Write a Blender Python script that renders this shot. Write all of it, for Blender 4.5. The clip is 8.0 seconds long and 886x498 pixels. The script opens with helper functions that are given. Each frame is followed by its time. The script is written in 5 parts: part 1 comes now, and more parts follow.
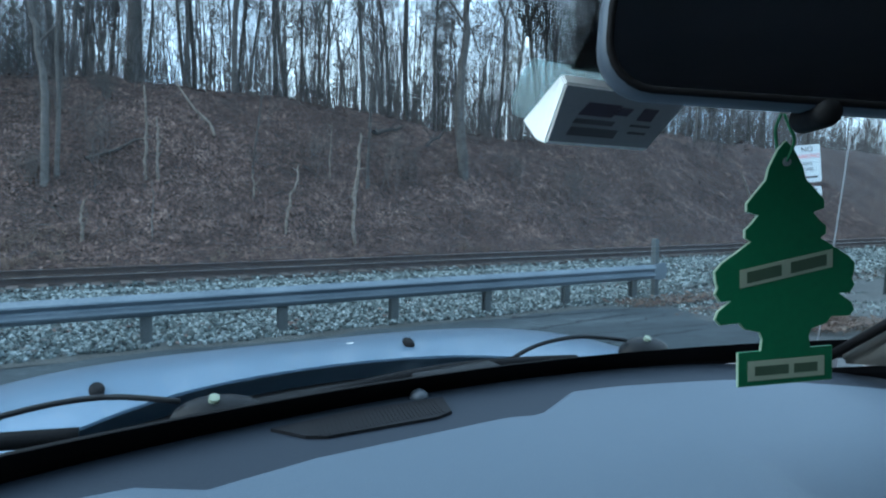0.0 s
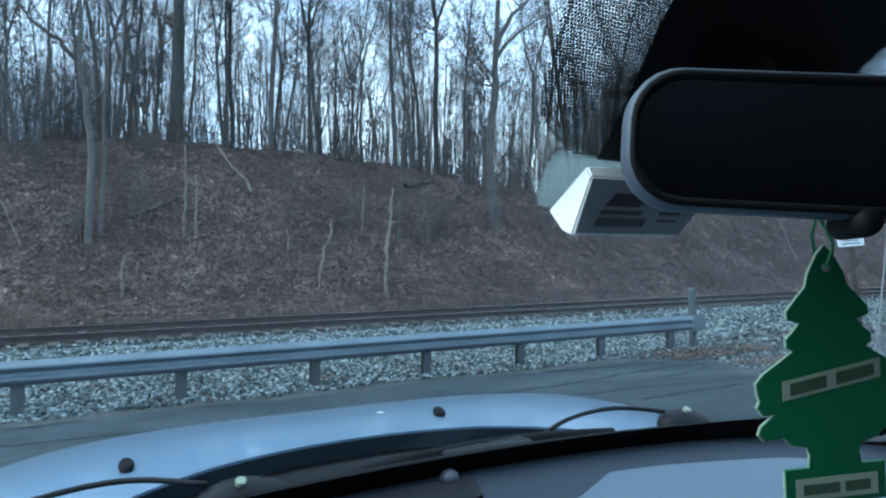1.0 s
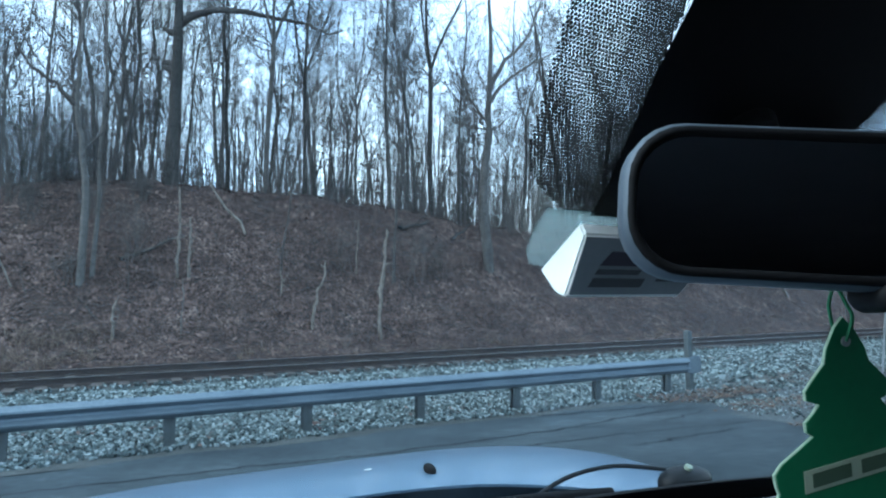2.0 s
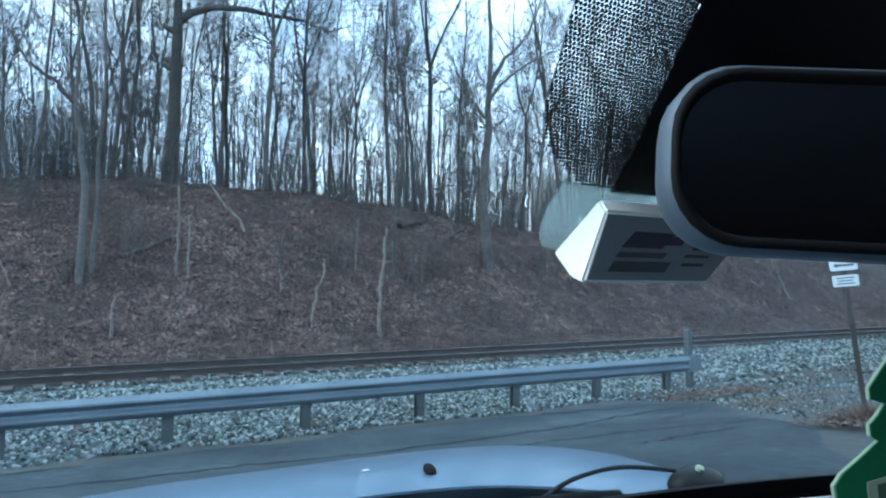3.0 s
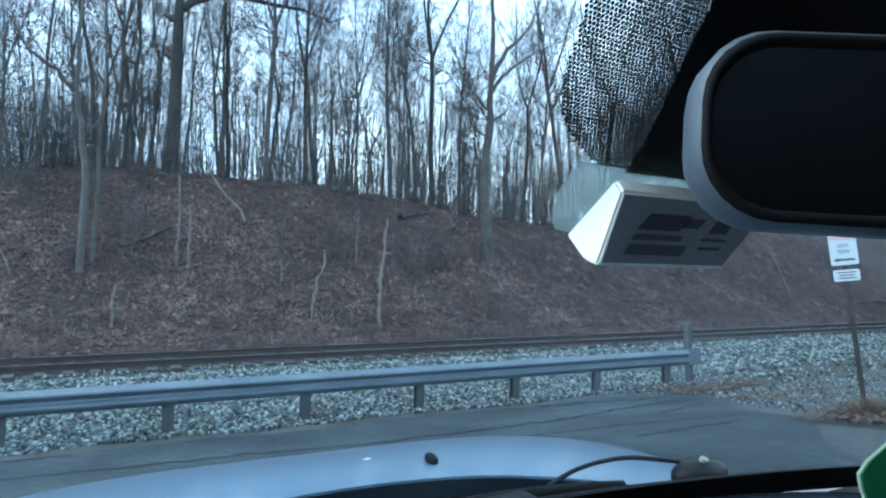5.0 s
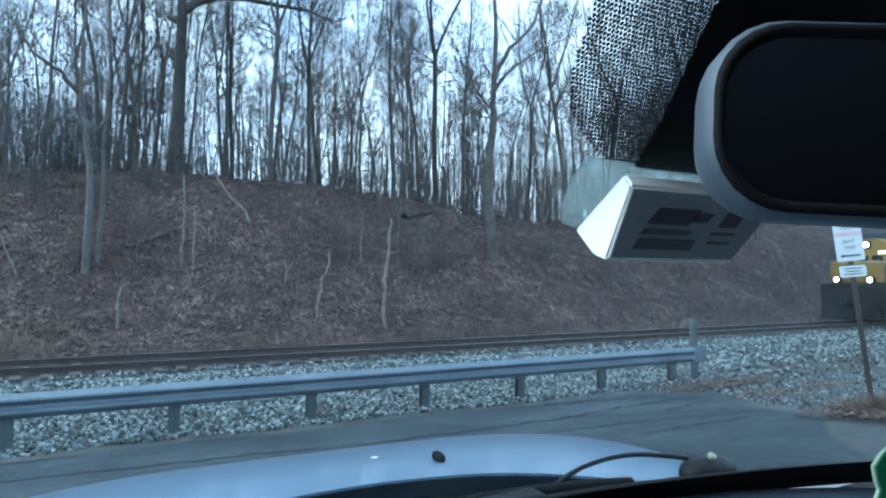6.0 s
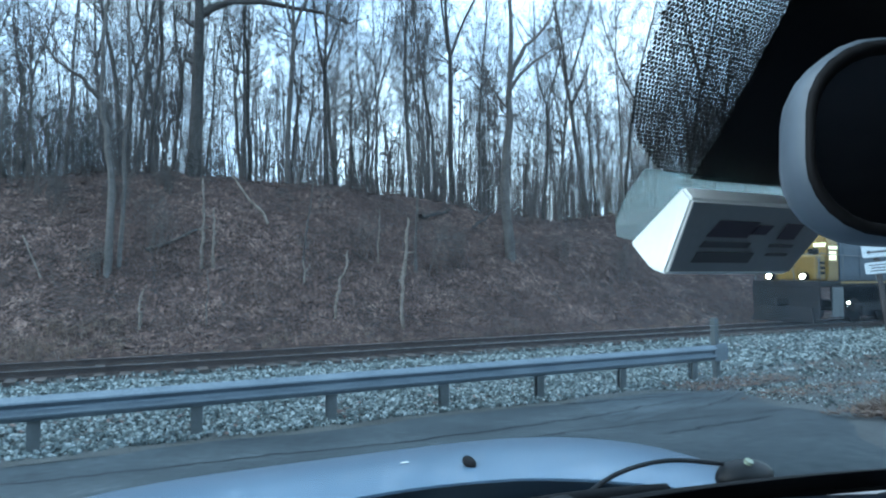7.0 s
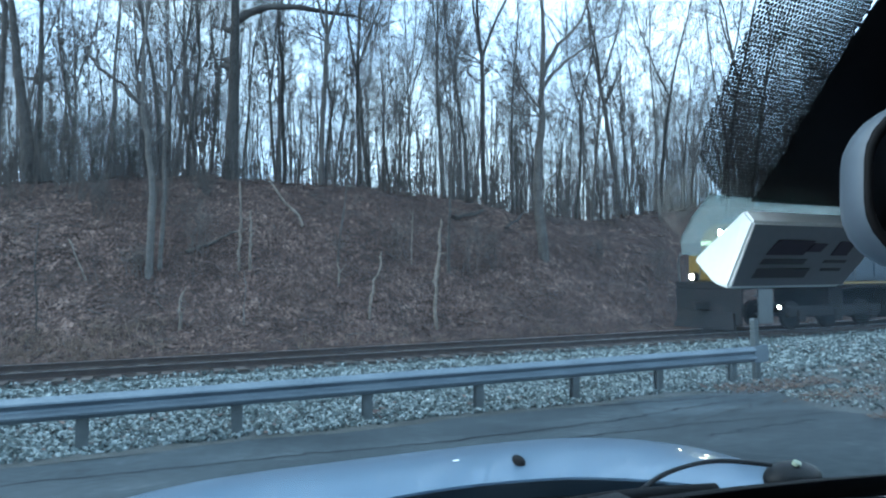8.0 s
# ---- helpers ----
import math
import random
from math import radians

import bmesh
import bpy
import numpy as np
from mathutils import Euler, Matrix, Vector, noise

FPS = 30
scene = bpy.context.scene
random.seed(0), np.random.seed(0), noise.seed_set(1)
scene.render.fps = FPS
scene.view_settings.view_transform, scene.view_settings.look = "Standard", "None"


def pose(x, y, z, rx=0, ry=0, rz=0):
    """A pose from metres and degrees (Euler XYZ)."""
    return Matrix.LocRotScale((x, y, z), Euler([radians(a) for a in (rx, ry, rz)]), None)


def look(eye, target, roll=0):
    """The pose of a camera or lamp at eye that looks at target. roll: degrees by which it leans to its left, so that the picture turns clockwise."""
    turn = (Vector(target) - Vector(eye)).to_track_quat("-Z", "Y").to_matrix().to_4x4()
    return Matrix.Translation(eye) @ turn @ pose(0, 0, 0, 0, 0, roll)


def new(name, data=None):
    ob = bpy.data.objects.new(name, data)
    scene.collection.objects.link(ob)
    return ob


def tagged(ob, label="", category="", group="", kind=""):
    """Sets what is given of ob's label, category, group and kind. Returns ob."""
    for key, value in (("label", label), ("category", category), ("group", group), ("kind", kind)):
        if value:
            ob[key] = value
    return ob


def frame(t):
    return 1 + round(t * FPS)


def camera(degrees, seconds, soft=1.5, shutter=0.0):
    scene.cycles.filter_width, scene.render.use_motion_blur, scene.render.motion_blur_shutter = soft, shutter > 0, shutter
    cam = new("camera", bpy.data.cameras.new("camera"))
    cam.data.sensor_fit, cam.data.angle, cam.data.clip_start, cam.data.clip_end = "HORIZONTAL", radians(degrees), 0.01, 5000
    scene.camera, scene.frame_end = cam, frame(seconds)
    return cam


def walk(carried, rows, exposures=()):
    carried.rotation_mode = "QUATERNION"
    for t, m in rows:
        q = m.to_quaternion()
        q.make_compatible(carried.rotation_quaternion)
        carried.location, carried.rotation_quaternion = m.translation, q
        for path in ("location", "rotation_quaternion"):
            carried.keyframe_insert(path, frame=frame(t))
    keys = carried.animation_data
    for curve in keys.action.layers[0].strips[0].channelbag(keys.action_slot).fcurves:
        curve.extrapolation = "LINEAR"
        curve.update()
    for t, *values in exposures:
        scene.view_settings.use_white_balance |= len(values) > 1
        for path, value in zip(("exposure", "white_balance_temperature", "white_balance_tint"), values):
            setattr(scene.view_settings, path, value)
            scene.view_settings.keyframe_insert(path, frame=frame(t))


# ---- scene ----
cam = camera(68.8, 8.0, soft=2.1)
PATH = [
    (0, (0.058, 0.104, 2.18), (1.092, 1.808, 2.004), 1.2),
    (0.5, (0.061, 0.112, 2.182), (1.05, 1.847, 2.085), 0.3),
    (1, (0.065, 0.109, 2.206), (1.015, 1.869, 2.187), 0.4),
    (1.5, (0.069, 0.115, 2.212), (1.002, 1.883, 2.269), 0.2),
    (2, (0.084, 0.131, 2.218), (1.047, 1.88, 2.327), 0.3),
    (3.5, (0.103, 0.173, 2.208), (1.069, 1.922, 2.3), 0.5),
    (4, (0.101, 0.173, 2.208), (1.068, 1.922, 2.285), 0.9),
    (4.5, (0.102, 0.175, 2.207), (1.068, 1.925, 2.286), 0.9),
    (6, (0.1, 0.178, 2.204), (1.053, 1.935, 2.28), 0.4),
    (6.5, (0.096, 0.181, 2.205), (1.033, 1.947, 2.28), 0.1),
    (7, (0.085, 0.189, 2.212), (0.992, 1.97, 2.286), -0.1),
    (7.5, (0.066, 0.181, 2.219), (0.94, 1.978, 2.292), -0.1),
    (8, (0.042, 0.165, 2.22), (0.859, 1.989, 2.296), -0.3),
]
walk(cam, [(t, look(eye, target, roll)) for t, eye, target, roll in PATH], [(0.0, 1.42, 5400.0, -2.0), (2.0, 1.56, 5400.0, -2.0), (8.0, 1.58, 5400.0, -2.0)])

# ---- light ----
world = bpy.data.worlds.new("sky")
scene.world = world
world.use_nodes = True
wn = world.node_tree.nodes
sky = wn.new("ShaderNodeTexSky")
sky.sky_type, sky.sun_disc = "NISHITA", False
sky.sun_elevation, sky.sun_rotation = radians(35), radians(-80)
sky.air_density, sky.dust_density, sky.ozone_density = 1.0, 2.5, 1.5
wn["Background"].inputs["Strength"].default_value = 0.13
# thin uneven cloud over the whole sky
cloud, tint, veil = wn.new("ShaderNodeTexNoise"), wn.new("ShaderNodeValToRGB"), wn.new("ShaderNodeMix")
cloud.inputs["Scale"].default_value, cloud.inputs["Detail"].default_value = 3.5, 5
tint.color_ramp.elements[0].position, tint.color_ramp.elements[1].position = 0.35, 0.65
tint.color_ramp.elements[0].color, tint.color_ramp.elements[1].color = (4.2, 5.4, 7.2, 1), (7.6, 8.3, 9.0, 1)
veil.data_type = "RGBA"
veil.inputs["Factor"].default_value = 0.72
wl = world.node_tree.links
wl.new(cloud.outputs["Fac"], tint.inputs[0])
wl.new(sky.outputs["Color"], veil.inputs["A"])
wl.new(tint.outputs[0], veil.inputs["B"])
wl.new(veil.outputs["Result"], wn["Background"].inputs["Color"])
sun = new("sun", bpy.data.lights.new("sun", "SUN"))
sun.data.energy, sun.data.angle, sun.data.color = 0.8, radians(80), (1.0, 0.97, 0.94)
sun.matrix_basis = look((-20, 4, 18), (0, 0, 0))


# ---- materials ----
def mat(name, cols, scale=4.0, rough=0.8, metal=0.0, fine=60.0, bump=0.3, dist=0.02, island=0.0, obj=0.0, coat=0.0, spec=0.5):
    """Colours mixed by coarse and fine noise in object space, with fine relief."""
    m = bpy.data.materials.new(name)
    m.use_nodes = True
    nt = m.node_tree
    b = nt.nodes["Principled BSDF"]
    tc = nt.nodes.new("ShaderNodeTexCoord")
    n1, n2 = nt.nodes.new("ShaderNodeTexNoise"), nt.nodes.new("ShaderNodeTexNoise")
    n1.inputs["Scale"].default_value, n1.inputs["Detail"].default_value = scale, 6
    n2.inputs["Scale"].default_value, n2.inputs["Detail"].default_value = fine, 4
    for n in (n1, n2):
        nt.links.new(tc.outputs["Object"], n.inputs["Vector"])
    mix = nt.nodes.new("ShaderNodeMath")
    mix.operation = "MULTIPLY_ADD"
    mix.inputs[1].default_value, mix.inputs[2].default_value = 0.45, 0.0
    nt.links.new(n2.outputs["Fac"], mix.inputs[0])
    add = nt.nodes.new("ShaderNodeMath")
    add.operation = "MULTIPLY_ADD"
    add.inputs[1].default_value = 0.55
    nt.links.new(n1.outputs["Fac"], add.inputs[0])
    nt.links.new(mix.outputs[0], add.inputs[2])
    last = add
    for w, kind, out in ((island, "ShaderNodeNewGeometry", "Random Per Island"), (obj, "ShaderNodeObjectInfo", "Random")):
        if w:
            g = nt.nodes.new(kind)
            s = nt.nodes.new("ShaderNodeMath")
            s.operation, s.inputs[1].default_value = "SUBTRACT", 0.5
            nt.links.new(g.outputs[out], s.inputs[0])
            a = nt.nodes.new("ShaderNodeMath")
            a.operation, a.inputs[1].default_value = "MULTIPLY_ADD", w
            nt.links.new(s.outputs[0], a.inputs[0])
            nt.links.new(last.outputs[0], a.inputs[2])
            last = a
    ramp = nt.nodes.new("ShaderNodeValToRGB")
    e = ramp.color_ramp.elements
    lo, hi = (0.3, 0.7) if not (island or obj) else (0.15, 0.85)
    e[0].position, e[1].position = lo, hi
    for i in range(len(cols) - 2):
        e.new(lo + (hi - lo) * (i + 1) / (len(cols) - 1))
    for i, c in enumerate(cols):
        e[i].color = (*c, 1)
    nt.links.new(last.outputs[0], ramp.inputs[0])
    nt.links.new(ramp.outputs[0], b.inputs["Base Color"])
    b.inputs["Roughness"].default_value, b.inputs["Metallic"].default_value = rough, metal
    b.inputs["Coat Weight"].default_value = coat
    b.inputs["Specular IOR Level"].default_value = spec
    if bump:
        bp = nt.nodes.new("ShaderNodeBump")
        bp.inputs["Strength"].default_value, bp.inputs["Distance"].default_value = bump, dist
        nt.links.new(n2.outputs["Fac"], bp.inputs["Height"])
        nt.links.new(bp.outputs[0], b.inputs["Normal"])
    return m


def glow(name, col, strength):
    m = bpy.data.materials.new(name)
    m.use_nodes = True
    b = m.node_tree.nodes["Principled BSDF"]
    b.inputs["Base Color"].default_value = (*col, 1)
    b.inputs["Emission Color"].default_value = (*col, 1)
    b.inputs["Emission Strength"].default_value = strength
    return m


def pane(name, tint, gloss=1.0):
    """Clear sheet glass: see-through, with mirror gloss by Fresnel."""
    m = bpy.data.materials.new(name)
    m.use_nodes = True
    nt = m.node_tree
    nt.nodes.remove(nt.nodes["Principled BSDF"])
    tr, gl, lw, pw, ma, mx = (nt.nodes.new("ShaderNode" + k) for k in ("BsdfTransparent", "BsdfGlossy", "LayerWeight", "Math", "Math", "MixShader"))
    tr.inputs["Color"].default_value = (*tint, 1)
    gl.inputs["Roughness"].default_value = 0.01
    gl.inputs["Color"].default_value = (gloss, gloss, gloss, 1)
    lw.inputs["Blend"].default_value = 0.5
    pw.operation, pw.inputs[1].default_value = "POWER", 5.0
    ma.operation, ma.inputs[1].default_value, ma.inputs[2].default_value = "MULTIPLY_ADD", 0.9, 0.03
    nt.links.new(lw.outputs["Facing"], pw.inputs[0])
    nt.links.new(pw.outputs[0], ma.inputs[0])
    nt.links.new(ma.outputs[0], mx.inputs[0])
    nt.links.new(tr.outputs[0], mx.inputs[1])
    nt.links.new(gl.outputs[0], mx.inputs[2])
    nt.links.new(mx.outputs[0], nt.nodes["Material Output"].inputs["Surface"])
    return m


M_SOIL = mat("leafy_soil", [(0.013, 0.008, 0.007), (0.024, 0.015, 0.013), (0.038, 0.025, 0.021), (0.062, 0.042, 0.036)], 0.5, 0.95, fine=7, bump=1.0, dist=0.08)
M_LEAF = mat("dead_leaves", [(0.013, 0.0078, 0.0067), (0.032, 0.0185, 0.0157), (0.057, 0.0345, 0.029), (0.1, 0.065, 0.0545), (0.168, 0.122, 0.104)], 0.3, 0.85, fine=1.2, bump=0, island=0.46)
M_ORANGE = mat("rusty_leaves", [(0.025, 0.015, 0.011), (0.058, 0.033, 0.023), (0.09, 0.058, 0.042), (0.13, 0.1, 0.078)], 2, 0.85, fine=6, bump=0, island=0.8)
M_ASPHALT = mat("worn_asphalt", [(0.01, 0.016, 0.02), (0.024, 0.034, 0.041), (0.037, 0.05, 0.058), (0.08, 0.095, 0.104)], 0.7, 0.85, fine=9, bump=0.5, dist=0.006, spec=0.25)
M_CRACK = mat("crack_filler", [(0.005, 0.007, 0.009), (0.014, 0.018, 0.021)], 3, 0.9, spec=0.1)
M_GRAVEL = mat("gravel_bed", [(0.025, 0.028, 0.027), (0.05, 0.056, 0.055), (0.08, 0.088, 0.085)], 2, 0.9, fine=25, bump=1, dist=0.05)
M_FINEGRAVEL = mat("fine_gravel", [(0.022, 0.025, 0.026), (0.042, 0.05, 0.053), (0.08, 0.096, 0.1)], 0.8, 0.9, fine=14, bump=0.8, dist=0.02)
M_TRACKBED = mat("rusty_track_bed", [(0.014, 0.012, 0.012), (0.03, 0.024, 0.022), (0.05, 0.04, 0.037)], 2, 0.9, fine=30, bump=1, dist=0.04)
M_STONE = mat("ballast_stone", [(0.018, 0.028, 0.029), (0.058, 0.078, 0.079), (0.104, 0.132, 0.135), (0.235, 0.275, 0.28)], 1.3, 0.85, fine=30, bump=0.4, island=0.95)
M_RAIL = mat("rusty_rail", [(0.022, 0.018, 0.018), (0.04, 0.03, 0.027), (0.06, 0.046, 0.04)], 3, 0.75, 0.2, fine=50)
M_RAILTOP = mat("worn_rail_head", [(0.22, 0.23, 0.25), (0.4, 0.42, 0.44)], 2, 0.3, 1.0, bump=0.05)
M_TIE = mat("creosoted_wood", [(0.018, 0.016, 0.015), (0.04, 0.033, 0.03), (0.06, 0.052, 0.047)], 3, 0.9, fine=35, obj=0.4)
M_GALV = mat("galvanised_steel", [(0.08, 0.105, 0.13), (0.12, 0.15, 0.18), (0.165, 0.2, 0.23)], 1.2, 0.5, 0.55, fine=30, bump=0.08)
M_POSTST = mat("weathered_post_steel", [(0.045, 0.055, 0.058), (0.09, 0.103, 0.108)], 3, 0.7, 0.3, fine=14, bump=0.2)
M_BARK = mat("grey_bark", [(0.018, 0.0165, 0.0155), (0.05, 0.047, 0.045), (0.11, 0.105, 0.1)], 1.6, 0.95, fine=7, bump=1.0, dist=0.05, obj=0.5)
M_TWIG = mat("bare_twigs", [(0.04, 0.038, 0.037), (0.085, 0.078, 0.074)], 2, 0.95, fine=20, bump=0, obj=0.4)
M_PALE = mat("bleached_deadwood", [(0.06, 0.051, 0.044), (0.125, 0.11, 0.095), (0.2, 0.18, 0.158)], 3, 0.9, fine=9, bump=0.6)
M_BRAMBLE = mat("dry_brambles", [(0.035, 0.025, 0.023), (0.07, 0.05, 0.044), (0.11, 0.085, 0.075)], 0.8, 0.9, fine=6, bump=0, island=0.6)
M_GRASS = mat("dry_grass", [(0.05, 0.036, 0.03), (0.11, 0.08, 0.064), (0.16, 0.13, 0.1)], 3, 0.9, fine=30, bump=0, island=0.6)
M_PAINT = mat("silver_blue_car_paint", [(0.145, 0.225, 0.325), (0.16, 0.24, 0.34)], 1.0, 0.32, 0.25, fine=400, bump=0.01, coat=0.6)
M_BLACK = mat("black_plastic", [(0.005, 0.0053, 0.006), (0.009, 0.0095, 0.0105)], 8, 0.55, fine=300, bump=0.1, dist=0.001, spec=0.15)
M_RUBBER = mat("black_rubber", [(0.003, 0.003, 0.0035), (0.006, 0.006, 0.007)], 8, 0.7, fine=200, bump=0.1, dist=0.001, spec=0.15)
M_WIPER = mat("satin_black_wiper", [(0.006, 0.007, 0.0085), (0.011, 0.012, 0.014)], 8, 0.45, fine=200, bump=0.05, dist=0.001, spec=0.2)
M_DASH = mat("grey_dash_vinyl", [(0.058, 0.085, 0.118), (0.07, 0.1, 0.137)], 3, 0.6, fine=500, bump=0.35, dist=0.001)
M_DASHLOW = mat("dark_grey_dash_trim", [(0.02, 0.027, 0.038), (0.028, 0.036, 0.05)], 3, 0.6, fine=500, bump=0.3, dist=0.001, spec=0.15)
M_MESHV = mat("vent_mesh", [(0.008, 0.009, 0.011), (0.014, 0.015, 0.018)], 300, 0.7, fine=500, bump=0.5, dist=0.002, spec=0.15)
M_LINER = mat("grey_headliner", [(0.2, 0.2, 0.205), (0.25, 0.25, 0.255)], 6, 0.95, fine=300, bump=0.2, dist=0.001)
M_PILLAR = mat("beige_pillar_trim", [(0.15, 0.155, 0.145), (0.18, 0.185, 0.17)], 6, 0.8, fine=400, bump=0.2, dist=0.001)
M_SHELL = mat("grey_mirror_shell", [(0.06, 0.075, 0.094), (0.07, 0.087, 0.108)], 8, 0.45, fine=300, bump=0.05, dist=0.001)
M_FRIT = mat("black_enamel", [(0.003, 0.003, 0.0035), (0.005, 0.005, 0.006)], 8, 0.6, fine=200, bump=0, spec=0.1)
M_TAG = mat("white_tag_plastic", [(0.78, 0.8, 0.77), (0.84, 0.85, 0.82)], 20, 0.45, fine=300, bump=0.03, dist=0.001)
# label grey, set darker for the shade on the tag's cabin side
M_TAGLAB = mat("grey_tag_label_with_shade", [(0.19, 0.2, 0.215), (0.225, 0.235, 0.25)], 20, 0.5, fine=300, bump=0)
M_INK = mat("dark_ink", [(0.02, 0.016, 0.03), (0.035, 0.028, 0.05)], 40, 0.5, bump=0)
M_INKG = mat("grey_ink", [(0.045, 0.047, 0.055), (0.06, 0.062, 0.07)], 40, 0.5, bump=0)
M_GREEN = mat("green_card", [(0.003, 0.085, 0.032), (0.006, 0.11, 0.042)], 20, 0.7, fine=300, bump=0.1, dist=0.0005)
M_CARDEDGE = mat("pale_card_edge", [(0.2, 0.28, 0.2), (0.28, 0.36, 0.27)], 60, 0.8, bump=0)
M_CARDLAB = mat("cream_label", [(0.23, 0.28, 0.215), (0.28, 0.33, 0.25)], 40, 0.7, bump=0)
M_CARDINK = mat("olive_ink", [(0.03, 0.06, 0.035), (0.045, 0.08, 0.05)], 40, 0.7, bump=0)
M_SIGN = mat("white_sign_sheet", [(0.42, 0.47, 0.5), (0.48, 0.53, 0.56)], 6, 0.4, fine=80, bump=0)
M_RED = mat("red_sign_ink", [(0.5, 0.12, 0.14), (0.58, 0.17, 0.18)], 12, 0.5, bump=0)
M_SIGNINK = mat("black_sign_ink", [(0.03, 0.03, 0.035), (0.06, 0.06, 0.065)], 12, 0.5, bump=0)
M_YELLOW = mat("locomotive_yellow", [(0.13, 0.083, 0.012), (0.18, 0.12, 0.02)], 2, 0.45, fine=12, bump=0.03)
M_NAVY = mat("locomotive_dark_blue", [(0.01, 0.024, 0.042), (0.016, 0.034, 0.056)], 1.5, 0.45, fine=20, bump=0.05)
M_UNDER = mat("grimy_underframe", [(0.008, 0.008, 0.009), (0.016, 0.016, 0.016), (0.03, 0.028, 0.027)], 2.5, 0.85, fine=9, bump=0.3, spec=0.1)
M_STEEL = mat("dull_steel", [(0.08, 0.09, 0.095), (0.13, 0.14, 0.145)], 3, 0.5, 0.7, fine=40, bump=0.1)
M_DARKGLASS = mat("dark_window_glass", [(0.01, 0.012, 0.014), (0.015, 0.018, 0.02)], 2, 0.08, bump=0)
M_LAMP = glow("headlamp_glow", (1.0, 0.84, 0.58), 25)
M_DITCH = glow("ditch_lamp_glow", (1.0, 0.82, 0.56), 20)
M_BOARD = glow("lit_number_board", (0.95, 0.95, 0.55), 0.55)
# emission that stands for lamplight falling on the cab side
M_SIDEGLOW = glow("lamplight_glow_panel", (0.95, 0.84, 0.5), 0.6)
M_GLASS = pane("windshield_glass", (0.965, 0.985, 0.98), 0.5)
M_HAZE = pane("hazy_clear_plastic", (0.66, 0.74, 0.74), 0.4)
haze = M_HAZE.node_tree
hz_m, hz_t = (haze.nodes.new("ShaderNode" + k) for k in ("MixShader", "BsdfTranslucent"))
hz_t.inputs["Color"].default_value = (0.75, 0.85, 0.84, 1)
hz_m.inputs[0].default_value = 0.07
haze.links.new(haze.nodes["Mix Shader"].outputs[0], hz_m.inputs[1])
haze.links.new(hz_t.outputs[0], hz_m.inputs[2])
haze.links.new(hz_m.outputs[0], haze.nodes["Material Output"].inputs["Surface"])
M_MIRROR = mat("dimmed_mirror", [(0.4, 0.4, 0.43), (0.42, 0.42, 0.45)], 2, 0.03, 1.0, bump=0)
M_EVERG = mat("dark_evergreen", [(0.028, 0.034, 0.033), (0.06, 0.067, 0.065)], 3, 0.9, fine=30, bump=0, island=0.5)


# ---- mesh helpers ----
def mesh(name, V, F, material, smooth=False):
    me = bpy.data.meshes.new(name)
    me.from_pydata([tuple(v) for v in V], [], F)
    me.materials.append(material)
    if smooth:
        me.polygons.foreach_set("use_smooth", [True] * len(me.polygons))
    me.update()
    return me


def part(name, bm, material, parent=None, label="", smooth=False):
    """Links a bmesh, or a ready mesh, as one object under parent."""
    if isinstance(bm, bmesh.types.BMesh):
        me = bpy.data.meshes.new(name)
        bm.normal_update()
        bm.to_mesh(me)
        bm.free()
        me.materials.append(material)
        if smooth:
            me.polygons.foreach_set("use_smooth", [True] * len(me.polygons))
    else:
        me = bm
    ob = new(name, me)
    ob.parent = parent
    if label:
        ob["label"] = label
    return ob


def thing(name, at, label, category, group="", kind=""):
    ob = new(name)
    ob.location = at
    return tagged(ob, label, category, group, kind)


def box(x0, x1, y0, y1, z0, z1, bev=0.0, seg=1, bm=None):
    b = bmesh.new()
    bmesh.ops.create_cube(b, size=1)
    for v in b.verts:
        v.co = ((x0 + x1) / 2 + v.co.x * (x1 - x0), (y0 + y1) / 2 + v.co.y * (y1 - y0), (z0 + z1) / 2 + v.co.z * (z1 - z0))
    if bev:
        bmesh.ops.bevel(b, geom=b.edges[:], offset=bev, segments=seg, profile=0.5, affect="EDGES")
    if bm is None:
        return b
    me = bpy.data.meshes.new("tmp")
    b.to_mesh(me)
    b.free()
    bm.from_mesh(me)
    bpy.data.meshes.remove(me)
    return bm


def cyl(p, q, r, r2=None, sides=12, bm=None):
    b = bm or bmesh.new()
    p, q = Vector(p), Vector(q)
    m = Matrix.Translation((p + q) / 2) @ (q - p).to_track_quat("Z", "Y").to_matrix().to_4x4()
    bmesh.ops.create_cone(b, cap_ends=True, segments=sides, radius1=r, radius2=r if r2 is None else r2, depth=(q - p).length, matrix=m)
    return b


def prism(outline, depth, m=None, bev=0.0):
    """A flat outline (x, z) thickened from y=0 to y=depth."""
    b = bmesh.new()
    f = b.faces.new([b.verts.new((x, 0, z)) for x, z in outline])
    r = bmesh.ops.extrude_face_region(b, geom=[f])
    for v in r["geom"]:
        if isinstance(v, bmesh.types.BMVert):
            v.co.y += depth
    bmesh.ops.recalc_face_normals(b, faces=b.faces[:])
    if bev:
        bmesh.ops.bevel(b, geom=b.edges[:], offset=bev, segments=2, profile=0.5, affect="EDGES")
    if m:
        b.transform(m)
    return b


